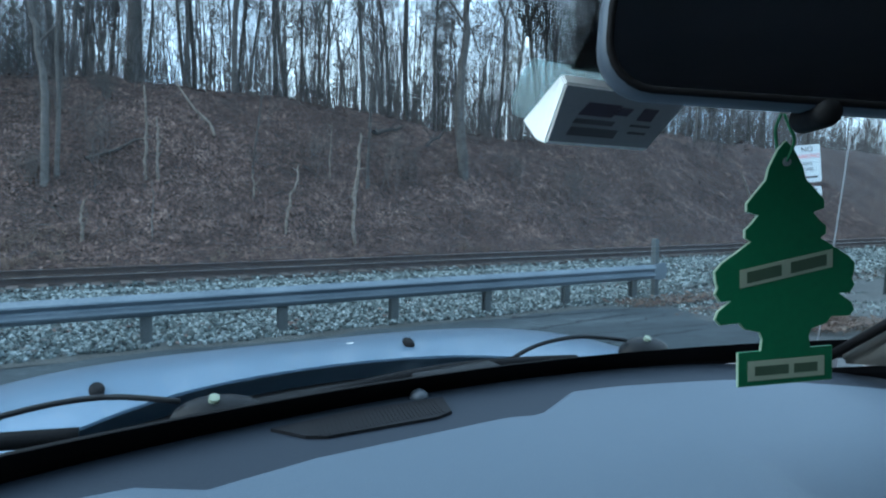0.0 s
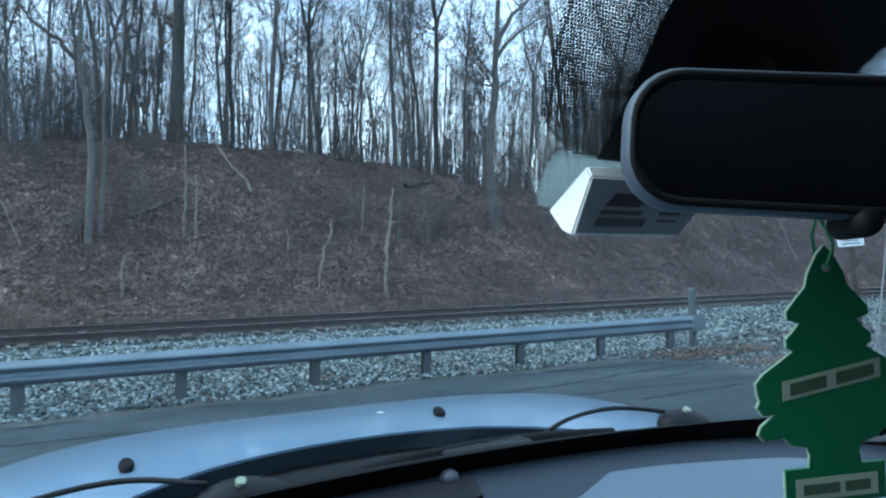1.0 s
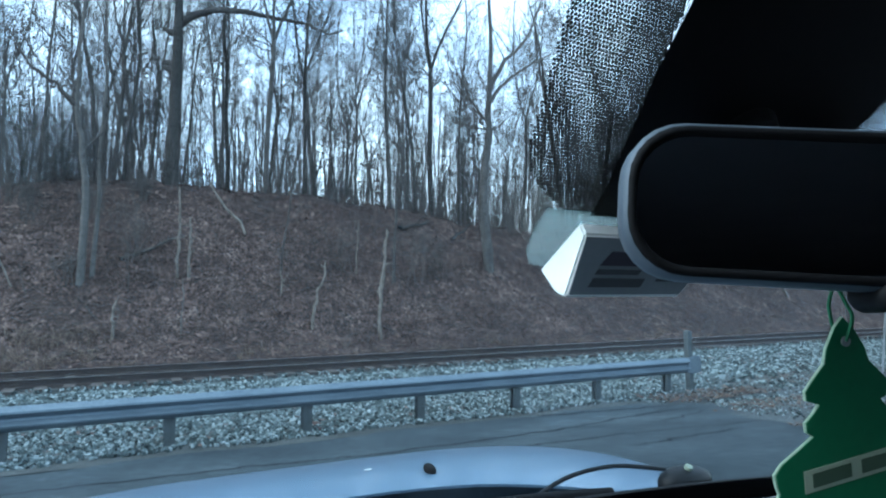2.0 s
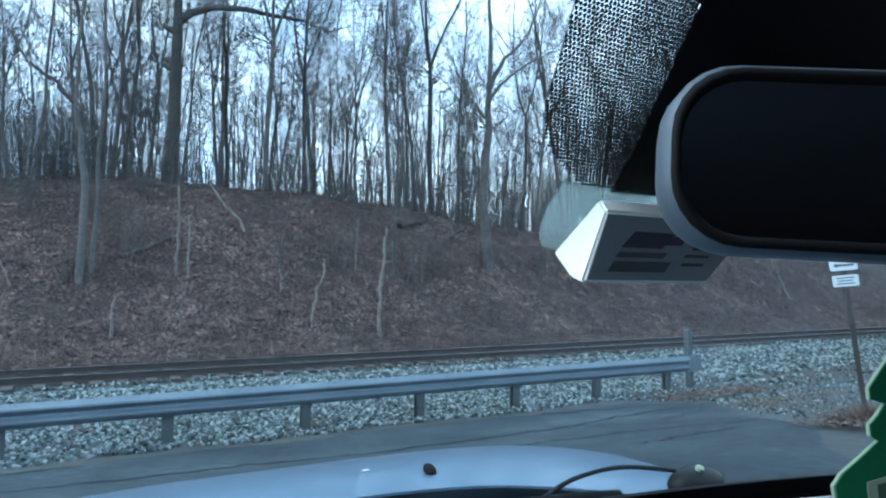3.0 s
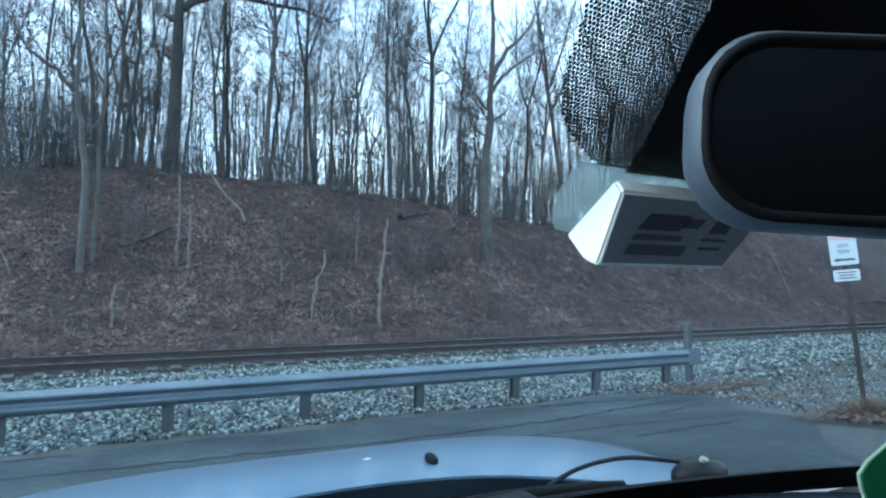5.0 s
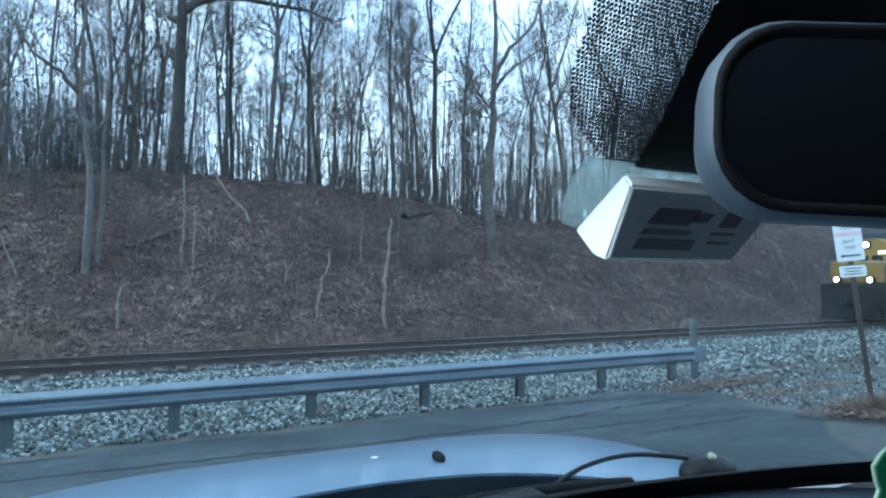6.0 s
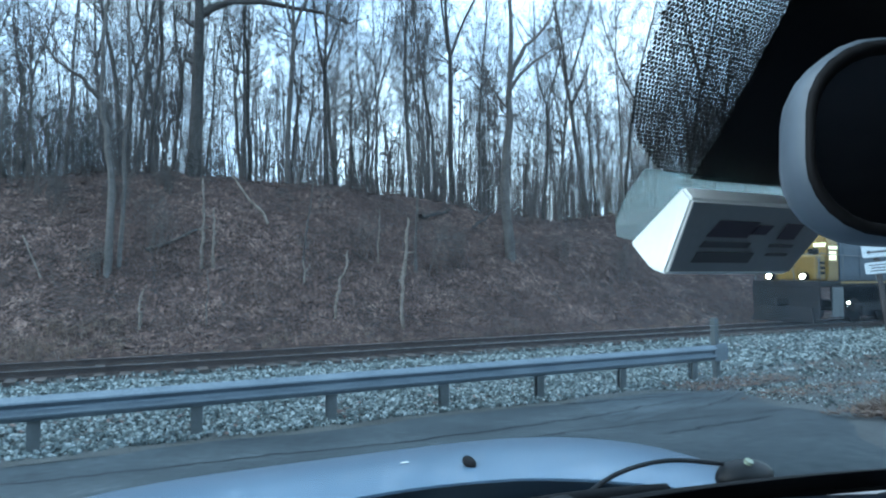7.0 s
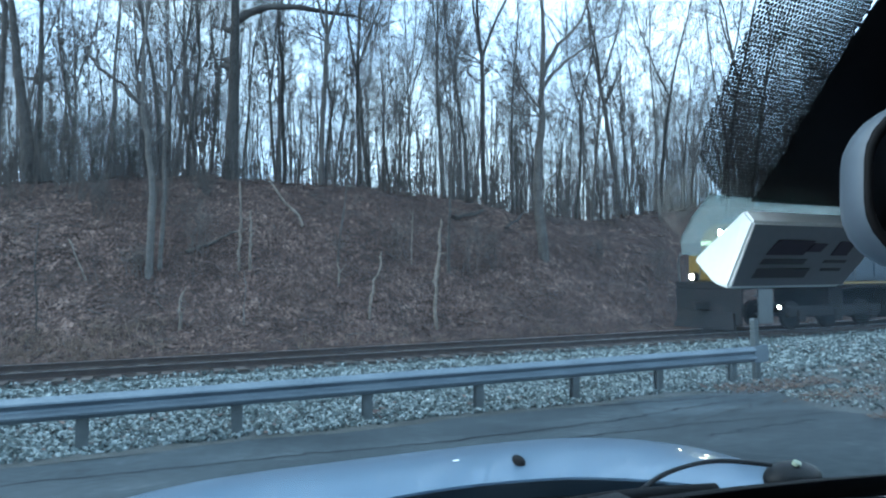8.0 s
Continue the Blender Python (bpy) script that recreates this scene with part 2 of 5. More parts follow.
def tube(V, F, pts, rad, sides):
    """Appends a tapered tube along pts to vertex and face lists."""
    base = len(V)
    n = len(pts)
    for i, p in enumerate(pts):
        d = (pts[min(i + 1, n - 1)] - pts[max(i - 1, 0)])
        d = d / (np.linalg.norm(d) + 1e-9)
        u = np.cross(d, (0.31, 0.87, 0.11) if abs(d[2]) > 0.5 else (0, 0, 1.0))
        u = u / (np.linalg.norm(u) + 1e-9)
        w = np.cross(d, u)
        for k in range(sides):
            a = 2 * math.pi * k / sides
            V.append(p + rad[i] * (math.cos(a) * u + math.sin(a) * w))
    for i in range(n - 1):
        for k in range(sides):
            a, b = base + i * sides + k, base + i * sides + (k + 1) % sides
            F.append((a, b, b + sides, a + sides))
    F.append(tuple(base + (n - 1) * sides + k for k in range(sides)))


def sweep(name, pts, r, material, parent, sides=8, label=""):
    V, F = [], []
    P = [np.array(p, float) for p in pts]
    Q = []
    for i in range(len(P) - 1):
        p0, p1, p2, p3 = P[max(i - 1, 0)], P[i], P[i + 1], P[min(i + 2, len(P) - 1)]
        for s in (0, 0.25, 0.5, 0.75):
            Q.append(0.5 * ((2 * p1) + (p2 - p0) * s + (2 * p0 - 5 * p1 + 4 * p2 - p3) * s * s + (3 * p1 - p0 - 3 * p2 + p3) * s ** 3))
    Q.append(P[-1])
    tube(V, F, Q, [r] * len(Q), sides)
    F.append(tuple(range(sides))[::-1])
    return part(name, mesh(name, V, F, material, True), None, parent, label)


def words(text, size, m, material, parent, name="lettering"):
    """Built-in lettering, turned to a mesh, in the x-z plane facing -y, centred."""
    c = bpy.data.curves.new(name, "FONT")
    c.body, c.size, c.align_x, c.align_y, c.extrude = text, size, "CENTER", "CENTER", 0.0004
    tmp = bpy.data.objects.new(name, c)
    me = bpy.data.meshes.new_from_object(tmp)
    bpy.data.objects.remove(tmp)
    me.transform(m @ pose(0, 0, 0, 90))
    me.materials.clear()
    me.materials.append(material)
    return part(name, me, None, parent)


# ---- lie of the land ----
CREST = 32.0


def height(x, y):
    """Ground height: parking slope, gravel bed, ditch, wooded bank and the wood behind it."""
    if y < 21.2:
        s = min(max((9.2 - y) / 6.6, 0), 1)
        z = 0.86 * s * s * (3 - 2 * s) if y < 9.2 else 0.0
        if x > 11:
            z *= 1 - 0.6 * min((x - 11) / 10, 1)
        if y > 14.6:
            z -= 0.14 * min((y - 14.6) / 1.2, 1)
        if y > 20.2:
            z -= 0.15 * min((y - 20.2) / 0.8, 1)
        return z - 0.02
    top = 6.5 + 0.25 * math.sin(x * 0.21 + 1) - 1.1 * math.exp(-((x - 25) / 7) ** 2) - 0.5 * math.exp(-((x + 5) / 5) ** 2)
    s = (y - 21.2) / (CREST - 21.2)
    bump = 0.30 * noise.noise((x * 0.35, y * 0.35, 0)) + 0.17 * noise.noise((x * 1.1, y * 1.1, 3)) + 0.09 * noise.noise((x * 2.3, y * 2.3, 7))
    if s < 1:
        e = s * s * (3 - 2 * s)
        z = -0.33 + (top + 0.33) * (0.45 * s + 0.55 * e)
        return z + bump * min(s * 6, 1)
    d = y - CREST
    return top - 0.012 * d + 0.06 * max(d - 60, 0) * (1 if d < 300 else 0) + (14.4 if d >= 300 else 0) + bump


# ---- ground, road, gravel bed ----
def spaced(stops):
    """Coordinates that run through stops (start, step, start, step, ..., end)."""
    out = []
    for i in range(0, len(stops) - 2, 2):
        a, st, b = stops[i], stops[i + 1], stops[i + 2]
        n = max(1, round((b - a) / st))
        out += [a + (b - a) * k / n for k in range(n)]
    return out + [stops[-1]]


def ground():
    xs = spaced([-1500, 150, -150, 12, -30, 2, -10, 0.4, 45, 1.2, 90, 6, 180, 150, 1500])
    ys = spaced([-1500, 150, -60, 6, -12, 1, 2, 0.5, 20, 0.3, 34, 1.5, 60, 6, 120, 150, 1500])
    V = [(x, y, height(x, y)) for y in ys for x in xs]
    n = len(xs)
    F = [(j * n + i, j * n + i + 1, (j + 1) * n + i + 1, (j + 1) * n + i) for j in range(len(ys) - 1) for i in range(n - 1)]
    ob = part("ground", mesh("ground", V, F, M_SOIL, True), None)
    tagged(ob, "brown leaf-covered soil rising to a wooded bank", "ground", kind="structure")


def road_edge(x):
    e = 9.35 + 0.05 * math.sin(x * 1.7) + 0.03 * math.sin(x * 5.1)
    if x > 9.3:
        e -= 1.15 * min((x - 9.3) / 1.4, 1) + 0.06 * math.sin(x * 4)
    return e


def road_end(y):
    """Right-hand end of the asphalt: it runs back in a slant from the gravel opening."""
    pts = ((-30, 5.0), (2.6, 5.0), (3.4, 5.75), (4.4, 7.0), (5.9, 8.25), (7.2, 9.3), (8.4, 10.3), (9.4, 10.9))
    for (a, p), (b, q) in zip(pts, pts[1:]):
        if y <= b:
            return p + (q - p) * (y - a) / (b - a) + 0.06 * math.sin(y * 7) + 0.05 * math.sin(y * 2.9)
    return 10.9


def road():
    cols = spaced([0, 0.08, 0.8, 0.005, 1.0])
    rows = spaced([0, 0.1, 0.8, 0.0125, 1.0])
    V, F = [], []
    for s in rows:
        for c in cols:
            x = -60 + (road_end(-30 + 39.35 * s) + 60) * c
            y = -30 + (road_edge(x) + 30) * s
            V.append((x, y, height(x, y) + 0.035 - 0.03 * max(0, (s - 0.985) / 0.015, (c - 0.995) / 0.005)))
    n = len(cols)
    F = [(j * n + i, j * n + i + 1, (j + 1) * n + i + 1, (j + 1) * n + i) for j in range(len(rows) - 1) for i in range(n - 1)]
    ob = part("road", mesh("road", V, F, M_ASPHALT, True), None)
    tagged(ob, "worn grey-blue asphalt with long dark cracks", "road", kind="structure")
    # cracks: thin wandering strips of dark filler
    rng = random.Random(4)
    for x0, y0, x1, y1, w in ((3.2, 7.45, 6.2, 7.58, 0.06), (6.2, 7.58, 8.6, 8.1, 0.055), (4.3, 6.2, 5.9, 6.04, 0.05), (5.9, 6.04, 7.3, 5.3, 0.045), (6.8, 9.0, 9.4, 8.6, 0.05), (4.9, 4.9, 6.6, 5.0, 0.03),
                              (1.0, 7.9, 3.2, 7.5, 0.045), (-3, 8.3, 1.0, 7.9, 0.04), (7.4, 6.9, 9.2, 7.5, 0.035), (2.6, 6.4, 4.3, 6.2, 0.035), (8.6, 8.1, 9.6, 7.9, 0.03)):
        V, F = [], []
        n = 40
        for i in range(n + 1):
            s = i / n
            x, y = x0 + (x1 - x0) * s, y0 + (y1 - y0) * s
            y += 0.16 * noise.noise((s * 7, x0, y0)) + 0.04 * rng.uniform(-1, 1)
            ww = 0.75 * w * (0.3 + 0.9 * abs(noise.noise((s * 11, y0, 2))) + 0.3)
            for k in (-1, 1):
                V.append((x, y + k * ww, height(x, y + k * ww) + 0.040))
        F = [(2 * i, 2 * i + 2, 2 * i + 3, 2 * i + 1) for i in range(n)]
        part("crack", mesh("crack", V, F, M_CRACK), None, ob)


def gravel_bed():
    xs = spaced([-60, 4, -8, 0.5, 45, 5, 160])
    ys = spaced([9.1, 0.3, 16.1, 0.12, 16.22, 0.3, 20.4])
    V = []
    for y in ys:
        for x in xs:
            z = height(x, y) + 0.02 + 0.03 * noise.noise((x * 2, y * 2, 5))
            if y > 16.15:
                z = -0.075 + 0.012 * noise.noise((x * 5, y * 5, 1))
                if y > 18.9:
                    z = -0.08 - 0.3 * (y - 18.9)
            V.append((x, y, z))
    n = len(xs)
    F = [(j * n + i, j * n + i + 1, (j + 1) * n + i + 1, (j + 1) * n + i) for j in range(len(ys) - 1) for i in range(n - 1)]
    me = mesh("gravel_bed", V, F, M_GRAVEL, True)
    me.materials.append(M_TRACKBED)
    for p in me.polygons:
        if p.center.y > 16.2:
            p.material_index = 1
    ob = part("gravel_bed", me, None)
    xs, ys = spaced([4.5, 0.5, 24, 2, 60]), spaced([1.0, 0.5, 9.2])
    V = [(x, y, height(x, y) + 0.014 + 0.012 * noise.noise((x * 2, y * 2, 4))) for y in ys for x in xs]
    n = len(xs)
    F = [(j * n + i, j * n + i + 1, (j + 1) * n + i + 1, (j + 1) * n + i) for j in range(len(ys) - 1) for i in range(n - 1)]
    part("gravel_opening", mesh("gravel_opening", V, F, M_FINEGRAVEL, True), None, ob, "fine grey gravel past the end of the asphalt")
    tagged(ob, "pale grey crushed-stone bed beside the railway track", "gravel", kind="structure")


def stones():
    rng = np.random.default_rng(7)
    cube = np.array([(x, y, z) for x in (-1, 1) for y in (-1, 1) for z in (-1, 1)], float)
    faces = [(0, 1, 3, 2), (4, 6, 7, 5), (0, 4, 5, 1), (2, 3, 7, 6), (0, 2, 6, 4), (1, 5, 7, 3)]
    V, F = [], []
    for x0, x1, y0, y1, count, size in ((-5, 13, 9.25, 12.5, 20000, 0.046), (-6, 13, 12.5, 16.25, 11500, 0.055), (-6, 30, 16.3, 16.6, 500, 0.045), (13, 30, 9.0, 16.25, 12000, 0.068), (30, 60, 8, 16.3, 4500, 0.11), (9.5, 16, 7.4, 9.4, 1500, 0.035), (7.0, 13, 3.2, 7.6, 1500, 0.026)):
        P = np.stack([rng.uniform(x0, x1, count), rng.uniform(y0, y1, count)], 1)
        for (x, y) in P:
            if y < road_edge(x) + 0.04 and x < road_end(y) + 0.1:
                continue
            if x > 12 and y < 10.5 and rng.random() < 0.75:
                continue
            s = size * rng.uniform(0.55, 1.35)
            R = np.array(Euler(rng.uniform(0, 6.28, 3)).to_matrix())
            c = cube * (s * 0.55) * rng.uniform(0.55, 1.1, 3) * rng.uniform(0.65, 1.1, (8, 1))
            z = (height(x, y) if y < 16.15 else -0.10) + 0.03 + 0.15 * s
            b = len(V)
            V.extend(c @ R.T + (x, y, z))
            F.extend(tuple(b + i for i in f) for f in faces)
    ob = part("ballast", mesh("ballast", V, F, M_STONE), None)
    tagged(ob, "loose pale grey ballast stones beside the rails", "gravel", kind="stuff")


def scatter_leaves(name, spots, material, label, seed):
    """spots: (x0, x1, y0, y1, count, size). Small bent leaves on the ground."""
    rng = np.random.default_rng(seed)
    V, F = [], []
    for x0, x1, y0, y1, count, size in spots:
        for _ in range(count):
            x, y = rng.uniform(x0, x1), rng.uniform(y0, y1)
            if noise.noise((x * 0.5, y * 0.5, seed)) < rng.uniform(-1.2, 0.1):
                continue
            s, a = size * rng.uniform(0.5, 1.3), rng.uniform(0, 6.28)
            if rng.random() < 0.06:
                s *= 1.9
            h0 = height(x, y)
            rise = (height(x, y + 0.3) - h0) / 0.3 if y > 21 else 0.0
            z = h0 + 0.02 + (0.03 if y < 9.3 else 0) + rng.uniform(0, 0.04)
            u = np.array((math.cos(a), math.sin(a), rise * math.sin(a) + rng.uniform(-0.3, 0.3))) * s
            w = np.array((-math.sin(a), math.cos(a), rise * math.cos(a) + rng.uniform(-0.4, 0.4))) * s * 0.6
            p = np.array((x, y, z + 0.2 * s))
            b = len(V)
            V.extend((p - u, p + w * 0.9 - 0.1 * u, p + u + (0, 0, 0.2 * s), p - w))
            F.extend(((b, b + 3, b + 2), (b, b + 2, b + 1)))
    ob = part(name, mesh(name, V, F, material), None)
    tagged(ob, label, "leaves", kind="stuff")


# ---- railway ----
RAIL_Y, RAIL_Z = 16.75, 0.12


def railway():
    tr = thing("railway_track", (0, RAIL_Y + 0.75, -0.10), "single railway track with rusty rails on wooden ties", "railway", kind="structure")
    prof = [(-0.07, 0), (0.07, 0), (0.07, 0.015), (0.012, 0.035), (0.012, 0.125), (0.036, 0.135), (0.036, 0.168), (-0.036, 0.168), (-0.036, 0.135), (-0.012, 0.125), (-0.012, 0.035), (-0.07, 0.015)]
    for y in (0, 1.51):
        V, F = [], []
        n = len(prof)
        for x in (-80, 200):
            V += [(x, RAIL_Y + y + a, RAIL_Z - 0.17 + b) for a, b in prof]
        F = [(i, (i + 1) % n, n + (i + 1) % n, n + i) for i in range(n)]
        r = part("rail", mesh("rail", V, F, M_RAIL), None)
        r.parent, r.matrix_parent_inverse = tr, Matrix.Translation((0, -RAIL_Y - 0.75, 0.10))
        b = box(-80, 200, RAIL_Y + y - 0.03, RAIL_Y + y + 0.03, RAIL_Z - 0.001, RAIL_Z + 0.003)
        h = part("rail_head", b, M_RAILTOP, r, "worn shiny running surface")
    tie = mesh("tie", [(a, b, c) for a in (-0.11, 0.11) for b in (-1.3, 1.3) for c in (-0.14, 0.075)], [(0, 1, 3, 2), (4, 6, 7, 5), (0, 4, 5, 1), (2, 3, 7, 6), (0, 2, 6, 4), (1, 5, 7, 3)], M_TIE)
    rng = random.Random(2)
    for i in range(260):
        t = part("tie", tie, None, tr)
        t.location = (-25 + i * 0.54 + rng.uniform(-0.02, 0.02), rng.uniform(-0.06, 0.06), rng.uniform(-0.012, 0.008))
        t.rotation_euler = (0, 0, rng.uniform(-0.02, 0.02))


# ---- guardrail ----
def guardrail(name, x0, x1, y, turn, label, with_end):
    g = thing(name, (x0, y, height(x0, y)), label, "guardrail")
    g.rotation_euler = (0, 0, turn)
    prof = [(0.0, 0.0), (-0.012, 0.012), (-0.075, 0.06), (-0.08, 0.085), (-0.02, 0.135), (-0.012, 0.155), (-0.02, 0.175), (-0.08, 0.225), (-0.075, 0.25), (-0.012, 0.298), (0.0, 0.31)]
    L = x1 - x0
    step = 3.81
    k, a = 0, 0.0
    while a < L - 0.3:
        b = min(a + step + 0.06, L)
        V, F = [], []
        rows = [(a, 0), (b, 0)]
        n = len(prof)
        for th in (0, 0.006):
            for x, _ in rows:
                V += [(x, p - 0.004 * (k % 2) + th, 0.43 + q) for p, q in prof]
        for th in (0, 1):
            o = th * 2 * n
            F += [(o + i, o + i + 1, o + n + i + 1, o + n + i) for i in range(n - 1)]
        F += [(0, n, 3 * n, 2 * n), (n - 1, 2 * n - 1, 4 * n - 1, 3 * n - 1)]
        part("rail_panel", mesh("rail_panel", V, F, M_GALV, False), None, g)
        a += step
        k += 1
    post = None
    x = 0.35
    while x < L:
        if post is None:
            bm = box(-0.07, 0.07, 0.09, 0.098, -0.4, 0.70)
            box(-0.07, 0.07, 0.20, 0.208, -0.4, 0.70, bm=bm)
            box(-0.004, 0.004, 0.098, 0.20, -0.4, 0.70, bm=bm)
            o = part("post", bm, M_POSTST, g)
            blk = part("spacer_block", box(-0.06, 0.06, 0.006, 0.09, 0.44, 0.73, 0.008), M_POSTST, o)
            post = (o.data, blk.data)
        else:
            o = part("post", post[0], None, g)
            part("spacer_block", post[1], None, o)
        o.location.x = x
        x += 1.905
    if with_end:
        bm = prism([(0, 0.43), (0.28, 0.40), (0.46, 0.42), (0.5, 0.58), (0.44, 0.76), (0.25, 0.77), (0, 0.74)], 0.012, pose(L - 0.05, -0.05, 0, 0, 0, 8), 0.003)
        part("end_terminal", bm, M_GALV, g, "flared galvanised end piece")
    return g


# ---- trees ----
def grow(rng, V, F, p, d, length, r0, level, twigs):
    """One crooked branch from p along d, with its own side branches."""
    m = 6 if level == 0 else (4 if level == 1 else 3)
    P, R = [p], [r0]
    q, dd = p.copy(), d.copy()
    for i in range(m):
        dd = dd + rng.normal(0, 0.19 + 0.06 * level, 3) + (0, 0, 0.12 if level < 2 else 0.03)
        dd /= np.linalg.norm(dd)
        q = q + dd * length / m
        P.append(q.copy())
        R.append(r0 * (1 - (i + 1) / (m + 0.35)))
    tube(V, F, P, R, 5 if level == 0 else 3)
    if level < 2:
        for k in range(9 if level == 0 else twigs):
            s = rng.uniform(0.2, 1.0)
            i = min(int(s * m), m - 1)
            f = s * m - i
            b = P[i] * (1 - f) + P[i + 1] * f
            nd = (P[i + 1] - P[i]) / np.linalg.norm(P[i + 1] - P[i]) + rng.normal(0, 0.66, 3) + (0, 0, 0.18)
            nd /= np.linalg.norm(nd)
            grow(rng, V, F, b, nd, length * rng.uniform(0.3, 0.58), max(R[i] * 0.5, 0.008), level + 1, twigs)


def stem(rng, p, d, length, r0, r1, n, wander):
    """A wandering stem: its points and radii."""
    P, R = [p], [r0]
    q, dd = p.copy(), d / np.linalg.norm(d)
    for i in range(n):
        dd = dd + rng.normal(0, wander, 3) * (1, 1, 0.2) + np.array((0, 0, 0.05))
        dd /= np.linalg.norm(dd)
        q = q + dd * length / n
        P.append(q.copy())
        R.append(r0 + (r1 - r0) * ((i + 1) / n) ** 0.9)
    return P, R


def tree_meshes(seed, h, r, lean=0.02, crown_at=0.35, limbs=24, twigs=4, forks=0, wander=0.055):
    """Trunk and bare crown of one winter tree, base at the origin; forks: leaders above the fork."""
    rng = np.random.default_rng(seed)
    TV, TF, CV, CF = [], [], [], []
    d = np.array((rng.normal(0, lean), rng.normal(0, lean), 1.0))
    low = h * (rng.uniform(0.3, 0.45) if forks else 1.0)
    P, R = stem(rng, np.array((0.0, 0, -0.35)), d, low, 0.76 * r, 0.76 * r * (0.72 if forks else 0.06), 6 if forks else 13, wander)
    R[0] *= 1.4
    tube(TV, TF, P, R, 9)
    stems = [(P, R)]
    a0 = rng.uniform(0, 6.28)
    for k in range(forks):
        a = a0 + 6.28 * k / forks + rng.normal(0, 0.4)
        sp = rng.uniform(0.14, 0.42)
        Q, S = stem(rng, P[-1] - (0, 0, 0.1), np.array((math.cos(a) * sp, math.sin(a) * sp, 1.0)), (h - low) * rng.uniform(0.8, 1.05), R[-1] * rng.uniform(0.6, 0.85), 0.012, 9, 0.08)
        tube(TV, TF, Q, S, 7)
        stems.append((Q, S))
    for k in range(limbs):
        Q, S = stems[rng.integers(1, len(stems))] if forks and rng.random() < 0.85 else stems[0]
        n = len(Q) - 1
        lo = crown_at if Q is P and not forks else (0.75 if Q is P else 0.05)
        s = lo + (0.97 - lo) * rng.random() ** 0.95
        i = min(int(s * n), n - 1)
        f = s * n - i
        p = Q[i] * (1 - f) + Q[i + 1] * f
        a, up = rng.uniform(0, 6.28), rng.uniform(0.2, 1.2)
        d = np.array((math.cos(a), math.sin(a), up))
        d /= np.linalg.norm(d)
        rr = S[i] * (1 - f) + S[i + 1] * f
        grow(rng, CV, CF, p, d, h * rng.uniform(0.1, 0.25) * (1.15 - s * 0.5), rr * rng.uniform(0.22, 0.5), 0, twigs)
    # short dead side shoots low on the trunk
    for k in range(7):
        i = rng.integers(1, max(2, int(len(P) * (0.8 if forks else crown_at))))
        a = rng.uniform(0, 6.28)
        grow(rng, CV, CF, P[i], np.array((math.cos(a), math.sin(a), 0.5)), rng.uniform(0.6, 2.2), 0.018, 1, twigs)
    return mesh("trunk", TV, TF, M_BARK, True), mesh("crown", CV, CF, M_TWIG)


def feature_tree(x, y, label, trunks, limbs, seed, crown):
    """A tree of its own shape: trunks and limbs as lists of (points, radius at foot, radius at tip), with side growth."""
    t = thing("tree", (x, y, height(x, y)), label, "tree", "trees on the bank")
    rng = np.random.default_rng(seed)
    TV, TF, CV, CF = [], [], [], []
    for group, V, F, sides in ((trunks, TV, TF, 9), (limbs, CV, CF, 7)):
        for pts, r0, r1 in group:
            A = [np.array(p, float) for p in pts]
            Q = []
            for p, q in zip(A, A[1:]):
                Q += [p + (q - p) * k / 3 + rng.normal(0, 0.03, 3) for k in range(3)]
            Q.append(A[-1])
            n = len(Q) - 1
            S = [r0 + (r1 - r0) * i / n for i in range(n + 1)]
            tube(V, F, Q, S, sides)
            for k in range(crown):
                s = rng.uniform(0.45 if group is trunks else 0.15, 1)
                i = min(int(s * n), n - 1)
                a = rng.uniform(0, 6.28)
                d = np.array((math.cos(a), math.sin(a), rng.uniform(0.2, 1.1)))
                grow(rng, CV, CF, Q[i], d / np.linalg.norm(d), rng.uniform(1.2, 3.6), max(0.014, S[i] * 0.3), 0 if group is trunks else 1, 5)
    part("trunk", mesh("trunk", TV, TF, M_BARK, True), None, t)
    part("crown", mesh("crown", CV, CF, M_TWIG), None, t)


def plant_tree(meshes, x, y, turn, size, label, group="", z=None):
    t = thing("tree", (x, y, height(x, y) if z is None else z), label, "tree", group)
    t.rotation_euler = (0, 0, turn)
    t.scale = (size, size, size)
    part("trunk", meshes[0], None, t)
    part("crown", meshes[1], None, t)
    return t


